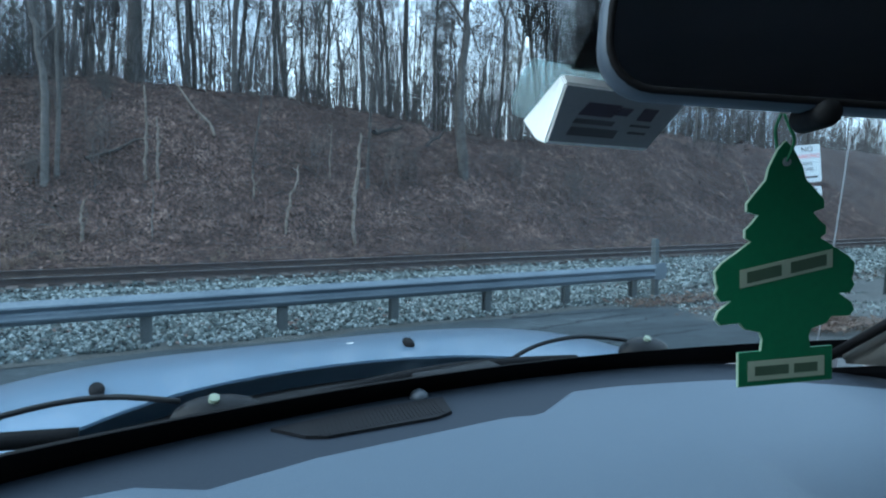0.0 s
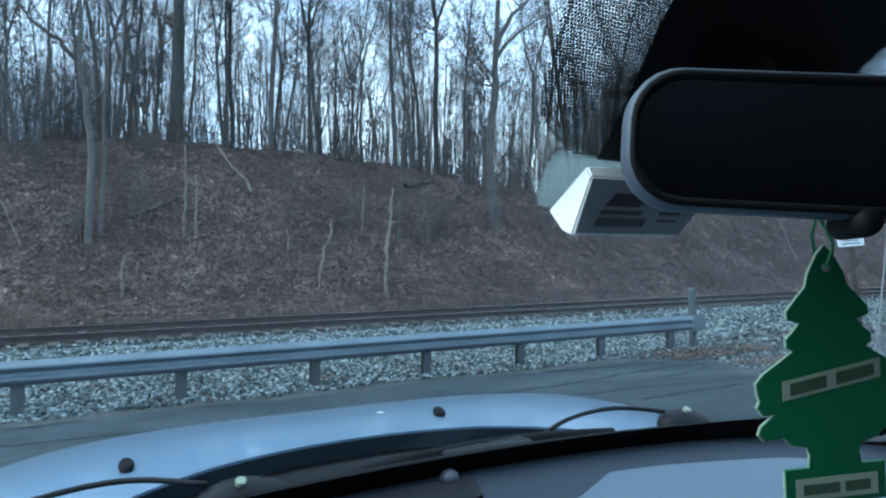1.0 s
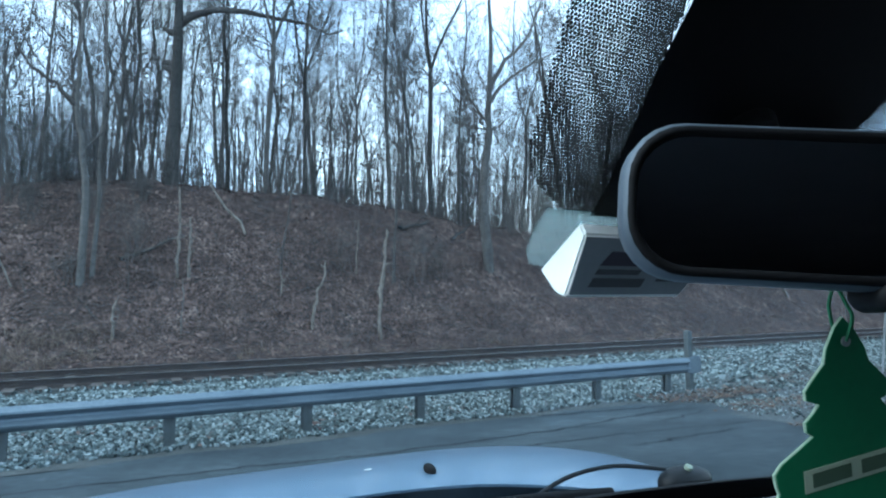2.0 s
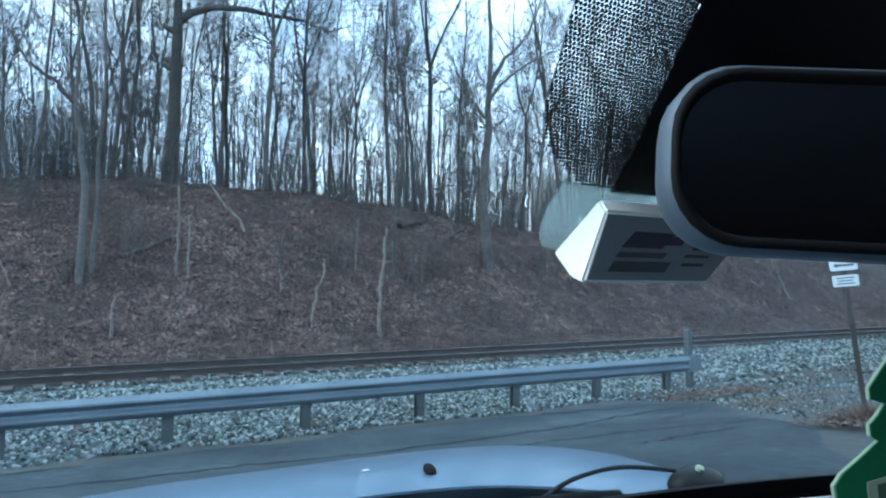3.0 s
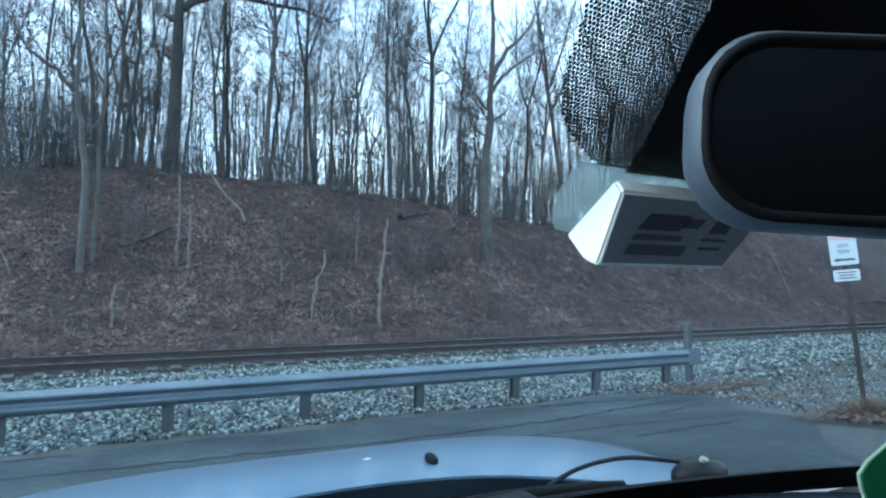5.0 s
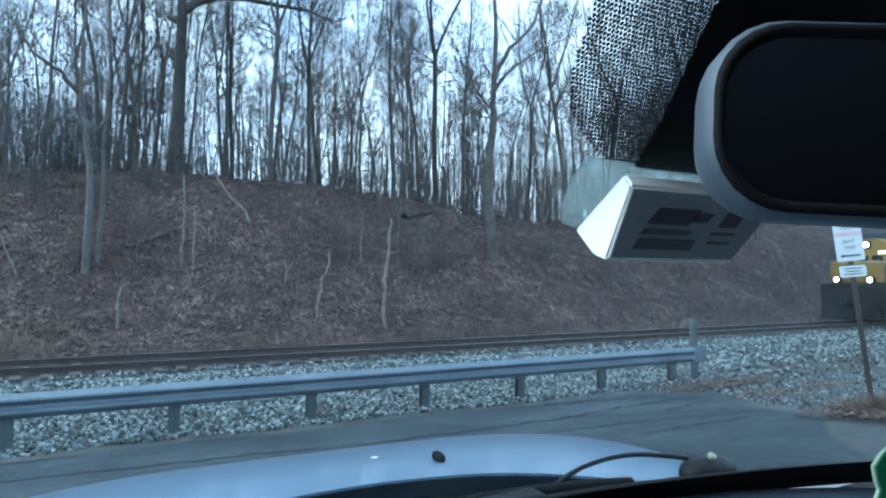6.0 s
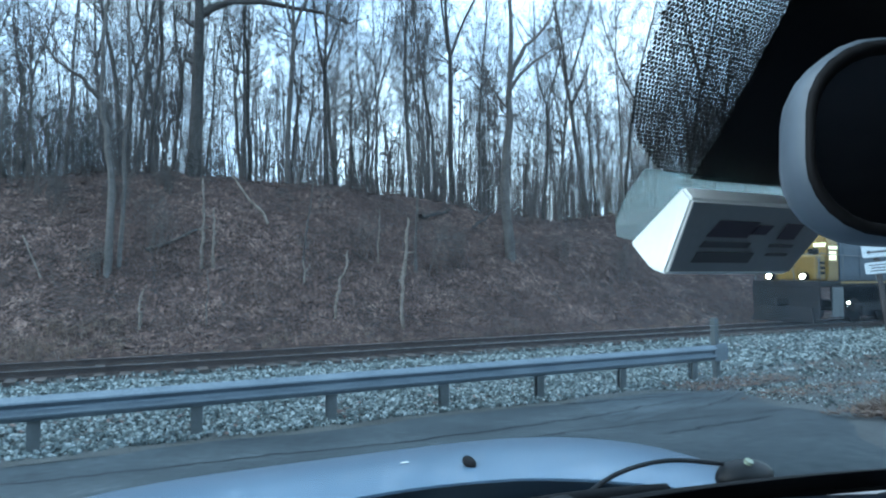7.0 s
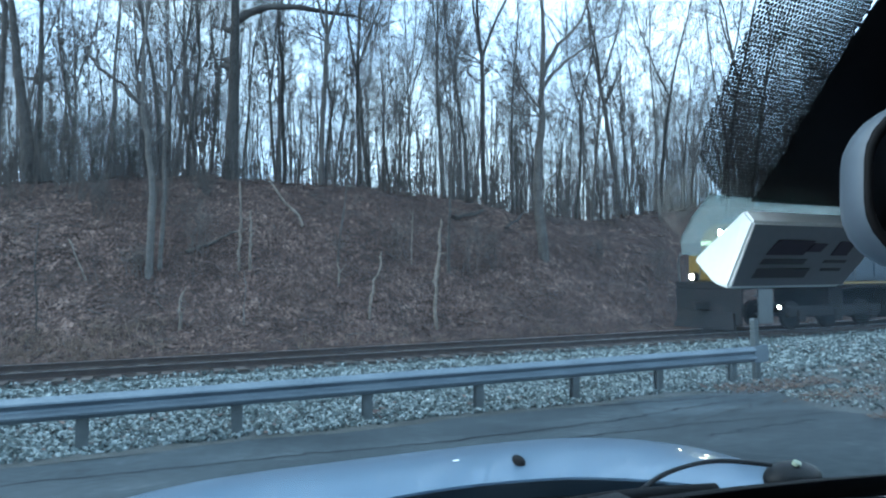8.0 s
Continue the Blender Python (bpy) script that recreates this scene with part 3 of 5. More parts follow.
def forest():
    kinds = [tree_meshes(11 + i, h, r, lean, ca, limbs, tw, fk) for i, (h, r, lean, ca, limbs, tw, fk) in enumerate((
        (21, 0.19, 0.02, 0.22, 40, 5, 2), (18, 0.13, 0.04, 0.25, 36, 5, 0), (22, 0.23, 0.03, 0.28, 44, 5, 3), (15, 0.085, 0.06, 0.2, 30, 6, 0),
        (19, 0.15, 0.03, 0.2, 40, 5, 2), (13, 0.055, 0.09, 0.15, 26, 6, 2), (20, 0.16, 0.03, 0.30, 36, 5, 0), (17, 0.11, 0.06, 0.25, 36, 6, 3), (14, 0.07, 0.08, 0.25, 30, 6, 2)))]
    rng = random.Random(5)
    # trees that stand out along the crest and on the bank: x, y, kind, size
    for x, y, k, s in ((0.35, 32.4, 6, 1.0), (1.5, 33.5, 4, 0.9), (-1.9, 32.5, 1, 1.0), (5.9, 34, 1, 1), (7.8, 32.5, 2, 0.85), (9.75, 32.4, 6, 1.0),
                       (6.9, 26.0, 3, 0.7), (11.7, 25.6, 1, 0.75), (14.6, 32.6, 0, 0.9), (17.2, 32.6, 2, 0.95), (19.2, 32.9, 6, 0.95), (12.9, 33, 7, 1.0),
                       (22.8, 31.8, 4, 1.0), (21.4, 34, 8, 1.0), (26.5, 32, 7, 1), (30.5, 33, 0, 1), (4.3, 35.5, 3, 1.1), (28.6, 31, 1, 1.0), (33, 30, 4, 1.05), (36, 33, 2, 1), (39, 30.5, 1, 1), (-3.4, 36, 7, 1), (-0.8, 36.5, 8, 1.1), (0.9, 38, 7, 1.05), (2.2, 36, 5, 1.1), (5.0, 38, 8, 1.1), (11.2, 35.5, 8, 1.1)):
        plant_tree(kinds[k], x, y, rng.uniform(0, 6.28), s, "bare grey-barked winter tree on the leafy bank", "trees on the bank")
    feature_tree(17.2, 26.6, "tall bare tree with long limbs reaching sideways", [(((0, 0, -0.4), (-0.3, 0, 3.5), (-0.1, 0, 6), (0.05, 0, 8.4), (0.1, 0, 12), (-0.2, 0.2, 17)), 0.27, 0.05)],
                 [(((0.05, 0, 8.2), (0.7, 0.1, 9.1), (1.9, 0.2, 10.1), (3.2, 0.2, 11.0), (5.4, 0.3, 12.1)), 0.12, 0.02), (((0.05, 0, 8.9), (0.9, 0, 10.4), (2.4, 0, 12.0), (3.4, 0, 14.5)), 0.14, 0.03), (((0.0, 0, 7.2), (-0.9, 0.3, 8.3), (-1.5, 0.3, 10.2)), 0.07, 0.015)], 51, 9)
    feature_tree(-0.1, 25.5, "grey bare tree on the bank, forking above", [(((0, 0, -0.4), (0.07, 0, 2.9), (-0.1, 0, 5), (-0.3, 0, 6.2), (-0.2, 0, 9), (0.1, 0, 13)), 0.14, 0.03), (((0.35, 0.2, -0.4), (0.42, 0.3, 3), (0.6, 0.4, 7), (0.5, 0.4, 12)), 0.09, 0.02)],
                 [(((-0.3, 0, 6.1), (-0.9, 0, 6.8), (-1.7, 0.1, 7.3), (-2.4, 0.2, 8.6)), 0.09, 0.02), (((-0.05, 0, 4.6), (0.6, 0.2, 5.4), (0.9, 0.2, 7.4)), 0.05, 0.012)], 52, 7)
    feature_tree(-4.9, 33.0, "stout bare tree with two stems from one foot", [(((0, 0, -0.4), (-0.2, 0, 2.5), (-0.5, 0, 5), (-0.8, 0, 8), (-1.5, 0, 13)), 0.3, 0.06), (((0.25, 0, -0.3), (0.3, 0.1, 3), (0.35, 0, 8), (0.8, 0, 14)), 0.16, 0.04)], [], 53, 11)
    # the wood behind
    count = 0
    y = 35.0
    while y < 72:
        gap = 3.5 + (y - 35) * 0.05
        x = -9 - 0.1 * y + rng.uniform(0, gap)
        while x < 1.75 * y:
            k = rng.choice((0, 1, 3, 3, 4, 5, 5, 6, 2, 7, 8, 8))
            plant_tree(kinds[k], x + rng.uniform(-0.9, 0.9), y + rng.uniform(-1.3, 1.3), rng.uniform(0, 6.28), rng.uniform(0.78, 1.15), "slender bare tree in the winter wood", "trees of the wood")
            count += 1
            x += gap * rng.uniform(0.65, 1.45)
        y += gap * 1.08
    # far wood: a dense belt of thin stems
    V, F = [], []
    r2 = np.random.default_rng(3)
    for i in range(2600):
        y = r2.uniform(52, 125)
        x = r2.uniform(-25, 2.2 * y)
        h = r2.uniform(9, 19)
        z = height(x, y) - 0.3
        b = np.array((x, y, z))
        t = b + (r2.normal(0, 0.6), r2.normal(0, 0.6), h)
        m = (b + t) / 2 + r2.normal(0, 0.45, 3)
        r = r2.uniform(0.04, 0.12)
        tube(V, F, [b, m, t], [r, r * 0.7, r * 0.15], 4)
        for k in range(10):
            s = r2.uniform(0.3, 0.95)
            p = b + (t - b) * s
            d = r2.normal(0, 1, 3)
            d[2] = abs(d[2]) * 1.2 + 0.3
            d = d / np.linalg.norm(d) * r2.uniform(1.2, 3.2)
            tube(V, F, [p, p + d * 0.5 + r2.normal(0, 0.15, 3), p + d], [r * 0.4, r * 0.25, 0.01], 3)
    tagged(part("far_woods", mesh("far_woods", V, F, M_TWIG), None), "far belt of thin bare grey tree stems", "woods", kind="stuff")


def great_tree():
    """The stout tree at the crest, with one long limb to the side."""
    t = thing("tree", (3.3, 32.0, height(3.3, 32.0)), "stout old bare tree with a long low limb", "tree", "trees on the bank")
    tr, cr = tree_meshes(77, 22, 0.42, 0.004, 0.56, 22, 5, 0, 0.012)
    part("trunk", tr, None, t)
    part("crown", cr, None, t)
    V, F = [], []
    P = [np.array(p, float) for p in ((0.1, 0, 7.5), (0.8, 0, 8.1), (1.8, 0, 8.6), (3.2, 0, 8.8), (4.6, 0.2, 8.85), (6.2, 0.2, 8.9), (7.6, 0.3, 8.6), (8.8, 0.4, 9.2))]
    tube(V, F, P, [0.24, 0.2, 0.17, 0.14, 0.11, 0.08, 0.05, 0.02], 8)
    rng = np.random.default_rng(8)
    for i in range(34):
        k = rng.integers(2, 7)
        p = P[k] + (P[min(k + 1, 7)] - P[k]) * rng.random()
        d = np.array((rng.uniform(-0.2, 1), rng.normal(0, 0.5), rng.uniform(-0.3, 1.0)))
        q = p + d * rng.uniform(0.5, 1.6)
        tube(V, F, [p, (p + q) / 2 + rng.normal(0, 0.08, 3), q], [0.03, 0.02, 0.006], 4)
    for z, a, l in ((5.6, 2.5, 0.12), (6.4, 0.4, 0.1), (5.3, 3.3, 0.1), (7.1, 2.9, 0.1)):
        p = np.array((0, 0, z))
        q = p + np.array((math.cos(a), math.sin(a) * 0.3, 0.35)) * (0.35 + l)
        tube(V, F, [p, (p + q) / 2, q], [0.2, 0.15, 0.06], 7)
    part("limb", mesh("limb", V, F, M_BARK, True), None, t, "long low side limb")


def snag(x, y, pts, r, label, seed, material=None):
    """A bleached dead stem: pts are offsets from its foot."""
    rng = np.random.default_rng(seed)
    V, F = [], []
    P = [np.array((0, 0, -0.15))] + [np.array(p, float) for p in pts]
    n = len(P)
    Q, W = [], []
    for i in range(n - 1):
        for k in range(4):
            Q.append(P[i] + (P[i + 1] - P[i]) * k / 4 + rng.normal(0, 0.018, 3) * (i > 0))
            W.append(r * (0.78 - 0.34 * (i + k / 4) / (n - 1)) * rng.uniform(0.75, 1.2))
    Q.append(P[-1])
    W.append(r * 0.3)
    tube(V, F, Q, W, 7)
    for k in range(3):
        c = Q[rng.integers(len(Q) // 2, len(Q))]
        tube(V, F, [c, c + rng.normal(0, 0.18, 3) + (0, 0, 0.15)], [r * 0.25, r * 0.08], 4)
    ob = part("dead_stem", mesh("dead_stem", V, F, material or M_PALE, True), None)
    ob.location = (x, y, height(x, y))
    tagged(ob, label, "dead stem", "dead stems on the bank")


def log(p, q, r, label, material=None):
    P0, P1 = Vector(p), Vector(q)
    V, F = [], []
    a, b = np.array(P0), np.array(P1)
    rng = np.random.default_rng(int(abs(p[0]) * 100))
    pts = [a + (b - a) * s + rng.normal(0, 0.06, 3) for s in (0, 0.25, 0.5, 0.75, 1)]
    tube(V, F, pts, [r, r * 0.95, r * 0.8, r * 0.7, r * 0.4], 6)
    for k in range(4):
        c = pts[k + 1]
        tube(V, F, [c, c + rng.normal(0, 0.35, 3) + (0, 0, 0.25)], [r * 0.35, r * 0.1], 4)
    tagged(part("fallen_branch", mesh("fallen_branch", V, F, material or M_PALE, True), None), label, "branch", "fallen branches")


def shrub(x, y, h, n, seed, label, material=None):
    rng = np.random.default_rng(seed)
    V, F = [], []
    for i in range(n):
        a, sp = rng.uniform(0, 6.28), rng.uniform(0.05, 0.5)
        p = np.array((rng.normal(0, 0.12 * h), rng.normal(0, 0.12 * h), -0.1))
        d = np.array((math.cos(a) * sp, math.sin(a) * sp, 1.0)) * h * rng.uniform(0.5, 1.0)
        P = [p, p + d * 0.35 + rng.normal(0, 0.05 * h, 3), p + d * 0.7 + rng.normal(0, 0.06 * h, 3), p + d]
        tube(V, F, P, [0.012, 0.010, 0.007, 0.003], 3)
        for k in range(7):
            s = rng.uniform(0.3, 0.95)
            b = P[1] + (P[3] - P[1]) * s
            e = b + rng.normal(0, 0.2 * h, 3) + (0, 0, 0.12 * h)
            tube(V, F, [b, e], [0.006, 0.002], 3)
    ob = part("shrub", mesh("shrub", V, F, material or M_TWIG), None)
    ob.location = (x, y, height(x, y))
    tagged(ob, label, "shrub", "undergrowth on the bank")


def bank_things():
    great_tree()
    snag(0.85, 23.0, [(0.02, 0, 0.4), (0.0, 0, 0.8), (0.08, 0, 1.2)], 0.075, "short bleached broken stump on the bank", 1)
    snag(7.3, 23.0, [(0.02, 0, 0.5), (0.16, 0, 0.95), (0.18, 0, 1.3), (0.42, 0, 1.9), (0.48, 0, 2.45)], 0.08, "crooked bleached dead stem on the bank", 2)
    snag(9.9, 22.7, [(-0.12, 0, 0.6), (-0.05, 0, 1.5), (0.05, 0, 2.6), (0.13, 0, 3.6), (0.16, 0, 4.2)], 0.10, "tall bleached dead trunk on the bank", 3)
    snag(3.0, 25.6, [(0.0, 0, 0.7), (0.03, 0, 1.5), (0.05, 0, 2.5), (0.0, 0, 3.4)], 0.08, "pale slender dead stem on the bank", 4)
    snag(3.38, 25.4, [(-0.02, 0, 0.6), (0.02, 0, 1.4), (0.0, 0, 2.3)], 0.085, "pale broken stem beside another", 5)
    snag(2.85, 22.9, [(0.0, 0, 0.6), (0.05, 0, 1.2), (0.0, 0, 1.9)], 0.03, "thin grey sapling at the foot of the bank", 6, M_BARK)
    snag(10.2, 26.2, [(0.02, 0, 0.7), (0.05, 0, 1.6), (0.1, 0, 2.4)], 0.05, "thin pale dead stem on the bank", 7)
    snag(6.55, 24.6, [(0.05, 0, 0.5), (0.0, 0, 0.95)], 0.06, "short pale stump on the bank", 8)
    snag(-2.0, 25.5, [(-0.3, 0, 0.7), (-0.62, 0, 1.5)], 0.05, "leaning pale dead stem on the bank", 9)
    snag(37.5, 24.5, [(-0.7, 0, 0.8), (-1.6, 0, 2.2)], 0.10, "leaning pale broken trunk on the bank", 10)
    snag(-3.2, 23.2, [(0.02, 0, 0.8), (-0.05, 0, 2.0), (0.02, 0, 3.4)], 0.04, "thin grey sapling on the bank", 12, M_BARK)
    log((5.9, 27.6, height(5.9, 27.6) + 0.1), (4.5, 28.8, height(4.5, 28.8) + 1.5), 0.06, "pale fallen branch leaning on the bank")
    log((1.2, 26.4, height(1.2, 26.4) + 0.1), (3.4, 27.4, height(3.4, 27.4) + 0.2), 0.07, "dark fallen branch lying on the bank", M_BARK)
    log((13.4, 29.0, height(13.4, 29.0) + 0.15), (15.6, 30.0, height(15.6, 30.0) + 0.35), 0.13, "dark fallen trunk lying below the crest", M_BARK)
    log((16.2, 28.6, height(16.2, 28.6) + 0.2), (18.6, 29.9, height(18.6, 29.9) + 0.9), 0.08, "dark fallen branch lying below the crest", M_BARK)
    log((10.6, 25.0, height(10.6, 25.0) + 0.05), (11.3, 25.4, height(11.3, 25.4) + 0.55), 0.05, "pale broken branch on the bank")
    rng = random.Random(9)
    for i in range(22):
        x = rng.choice((rng.uniform(-6, 4), rng.uniform(-6, 22), rng.uniform(20, 45)))
        y = rng.uniform(25.5, 33)
        shrub(x, y, rng.uniform(1.2, 3.0), 16, 40 + i, "tangled bare undergrowth shrub on the bank")
    for i in range(26):
        shrub(rng.uniform(-9, 34), rng.uniform(31.5, 38), rng.uniform(1.5, 3.5), 24, 140 + i, "bare undergrowth shrub below the trees")
    for i, (x, y, h) in enumerate(((-4.2, 34, 4.2), (-2.2, 33.5, 5.0), (-0.6, 34.5, 4.2))):
        shrub(x, y, h, 62, 190 + i, "dense dark evergreen thicket at the wood's edge", M_EVERG)
    for i, (x, y, h) in enumerate(((-3.6, 31.5, 4.5), (-1.2, 31.8, 4.2), (-5.5, 30.5, 5.0), (0.2, 32.8, 3.5), (-2.6, 30.2, 3.6))):
        shrub(x, y, h, 34, 90 + i, "dense dark thicket at the top of the bank")

    V, F = [], []
    r3 = np.random.default_rng(33)
    for i in range(230):
        cx, cy = r3.uniform(-7, 40), r3.uniform(21.4, 32.5)
        for k in range(r3.integers(6, 22)):
            x, y = cx + r3.normal(0, 0.55), cy + r3.normal(0, 0.35)
            if y < 21.2:
                continue
            a, l, up = r3.uniform(0, 6.28), r3.uniform(0.2, 0.9), r3.uniform(0.15, 0.6)
            p = np.array((x, y, height(x, y) - 0.02))
            e = p + np.array((math.cos(a) * l, math.sin(a) * l * 0.6, up))
            tube(V, F, [p, (p + e) / 2 + (0, 0, 0.5 * up) + r3.normal(0, 0.05, 3), e, e + r3.normal(0, 0.1, 3) - (0, 0, 0.12)], [0.009, 0.008, 0.005, 0.002], 3)
    tagged(part("brambles", mesh("brambles", V, F, M_BRAMBLE), None), "tangled dry bramble stems over the leafy bank", "brambles", kind="stuff")
    V, F = [], []
    for i in range(90):
        cx, cy = (r3.uniform(-4, 0.6), r3.uniform(21.2, 23.2)) if i < 60 else (r3.uniform(0, 30), r3.uniform(21.1, 22.0))
        for k in range(16):
            x, y = cx + r3.normal(0, 0.14), cy + r3.normal(0, 0.1)
            b = np.array((x, y, height(x, y) - 0.02))
            d = np.array((r3.normal(0, 0.16), r3.normal(0, 0.12), r3.uniform(0.15, 0.45)))
            tube(V, F, [b, b + d * 0.6, b + d + (d[0] * 0.6, d[1] * 0.6, -0.05)], [0.009, 0.007, 0.002], 3)
    tagged(part("dry_grass", mesh("dry_grass", V, F, M_GRASS), None), "tufts of dry tan grass at the foot of the bank", "grass", kind="stuff")

    V, F = [], []
    r2 = np.random.default_rng(31)
    for i in range(380):
        x, y = r2.uniform(-7, 40), r2.uniform(21.3, 33)
        p = np.array((x, y, height(x, y) + 0.05))
        a, l = r2.uniform(0, 6.28), r2.uniform(0.3, 1.3)
        q = np.array((x + math.cos(a) * l, y + math.sin(a) * l, 0))
        q[2] = height(q[0], q[1]) + r2.uniform(0.05, 0.35)
        tube(V, F, [p, (p + q) / 2 + r2.normal(0, 0.05, 3), q], [0.02, 0.014, 0.005], 4)
    tagged(part("fallen_twigs", mesh("fallen_twigs", V, F, M_BARK), None), "scattered grey fallen twigs on the leafy bank", "twigs", kind="stuff")


# ---- sign ----
def parking_sign():
    sx, sy = 7.8, 4.29
    z0 = height(sx, sy)
    s = thing("parking_sign", (sx, sy, z0), "white parking sign on a leaning rusty steel post", "sign")
    lean = pose(0, 0, 0, 0, 0, -62) @ pose(0, 0, 0, 0, -6.4, 0) @ pose(0, 0, 0, 0, 0, 62)
    post = prism([(-0.026, -0.3), (0.026, -0.3), (0.026, 2.15), (-0.026, 2.15)], 0.024, lean @ pose(0, 0, 0, 0, 0, -36) @ pose(0, -0.029, 0), 0.003)
    part("post", post, M_TIE, s, "dark rusted steel post")
    turn = lean @ pose(0, 0, 0, 0, 0, -36) @ pose(0, -0.034, 0)

    def plate(name, w, h, zc):
        r = 0.022
        rim = [(a * (w / 2 - r) + r * math.cos(u), b * (h / 2 - r) + r * math.sin(u)) for a, b, a0 in ((1, 1, 0), (-1, 1, 90), (-1, -1, 180), (1, -1, 270)) for u in (radians(a0), radians(a0 + 45), radians(a0 + 90))]
        return part(name, prism(rim, 0.003, turn @ pose(0, 0, zc)), M_SIGN, s)
    ZT, ZL = 1.91, 1.572
    top = plate("sign_plate", 0.3, 0.44, ZT)
    for text, size, dz, material in (("NO", 0.085, 0.165, M_SIGNINK), ("PARKING", 0.068, 0.085, M_RED), ("ANY", 0.062, 0.0, M_SIGNINK), ("TIME", 0.062, -0.07, M_SIGNINK)):
        words(text, size, turn @ pose(0, -0.002, ZT + dz), material, top)
    zz = ZT - 0.16
    ar = prism([(-0.115, zz), (-0.07, zz + 0.026), (-0.07, zz + 0.011), (0.11, zz + 0.011), (0.11, zz - 0.011), (-0.07, zz - 0.011), (-0.07, zz - 0.026)], 0.001, turn @ pose(0, -0.002, 0))
    part("arrow", ar, M_SIGNINK, top)
    low = plate("small_plate", 0.285, 0.13, ZL)
    for k, w in ((0.032, 0.2), (0.0, 0.16), (-0.032, 0.2)):
        part("print_bar", prism([(-w / 2, ZL + k - 0.006), (w / 2, ZL + k - 0.006), (w / 2, ZL + k + 0.006), (-w / 2, ZL + k + 0.006)], 0.001, turn @ pose(0, -0.002, 0)), M_INKG, low)
    # dry weeds at the foot
    rng = np.random.default_rng(6)
    V, F = [], []
    for i in range(800):
        a, rr = rng.uniform(0, 6.28), abs(rng.normal(0, 0.3))
        x, y = 7.45 + math.cos(a) * rr * 0.9, 4.06 + math.sin(a) * rr * 0.8
        b = np.array((x, y, height(x, y)))
        d = np.array((rng.normal(0, 0.13), rng.normal(0, 0.13), rng.uniform(0.05, 0.27) * math.exp(-rr)))
        tube(V, F, [b, b + d * 0.6, b + d + rng.normal(0, 0.03, 3)], [0.005, 0.004, 0.001], 3)
    tagged(part("dry_weeds", mesh("dry_weeds", V, F, M_GRASS), None), "tuft of dry reddish-brown weeds round the sign post", "grass", kind="stuff")


# ---- the car ----
CAR = Vector((0.41, 0.2, 0.86))


def cpart(name, bm, material, parent, label="", smooth=False):
    """A part of the car given in world coordinates."""
    ob = part(name, bm, material, parent, label, smooth)
    if parent.parent is None:
        ob.matrix_parent_inverse = Matrix.Translation(-CAR)
    return ob


def glass_z(y):
    return 1.95 + (0.76 - y) * 0.92


def hood_z(x, y):
    return 1.912 - (0.55 if x < 0.43 else 0.28) * (x - 0.43) ** 4 - (0.46 + 0.05 * (x - 0.4)) * max(0, y - 1.06) ** 2 - 0.10 * max(0, 0.99 - y) - 0.9 * max(0, abs(x - 0.41) - 0.62) ** 2


def sheet(fn, us, vs, thick):
    """A curved sheet with thickness from fn(u, v) -> (x, y, z)."""
    n, k = len(us), len(vs)
    V = [fn(u, v) for v in vs for u in us]
    V += [(a, b, c - thick) for a, b, c in V]
    o = n * k
    F = []
    for j in range(k - 1):
        for i in range(n - 1):
            q = (j * n + i, j * n + i + 1, (j + 1) * n + i + 1, (j + 1) * n + i)
            F += [q, tuple(o + a for a in q[::-1])]
    rim = [i for i in range(n)] + [j * n + n - 1 for j in range(1, k)] + [(k - 1) * n + i for i in range(n - 2, -1, -1)] + [j * n for j in range(k - 2, 0, -1)]
    e, m = len(V), len(rim)
    V += [V[i] for i in rim] + [V[o + i] for i in rim]
    for a in range(m):
        b = (a + 1) % m
        F.append((e + b, e + a, e + m + a, e + m + b))
    return V, F


def lin(a, b, n):
    return [a + (b - a) * i / (n - 1) for i in range(n)]


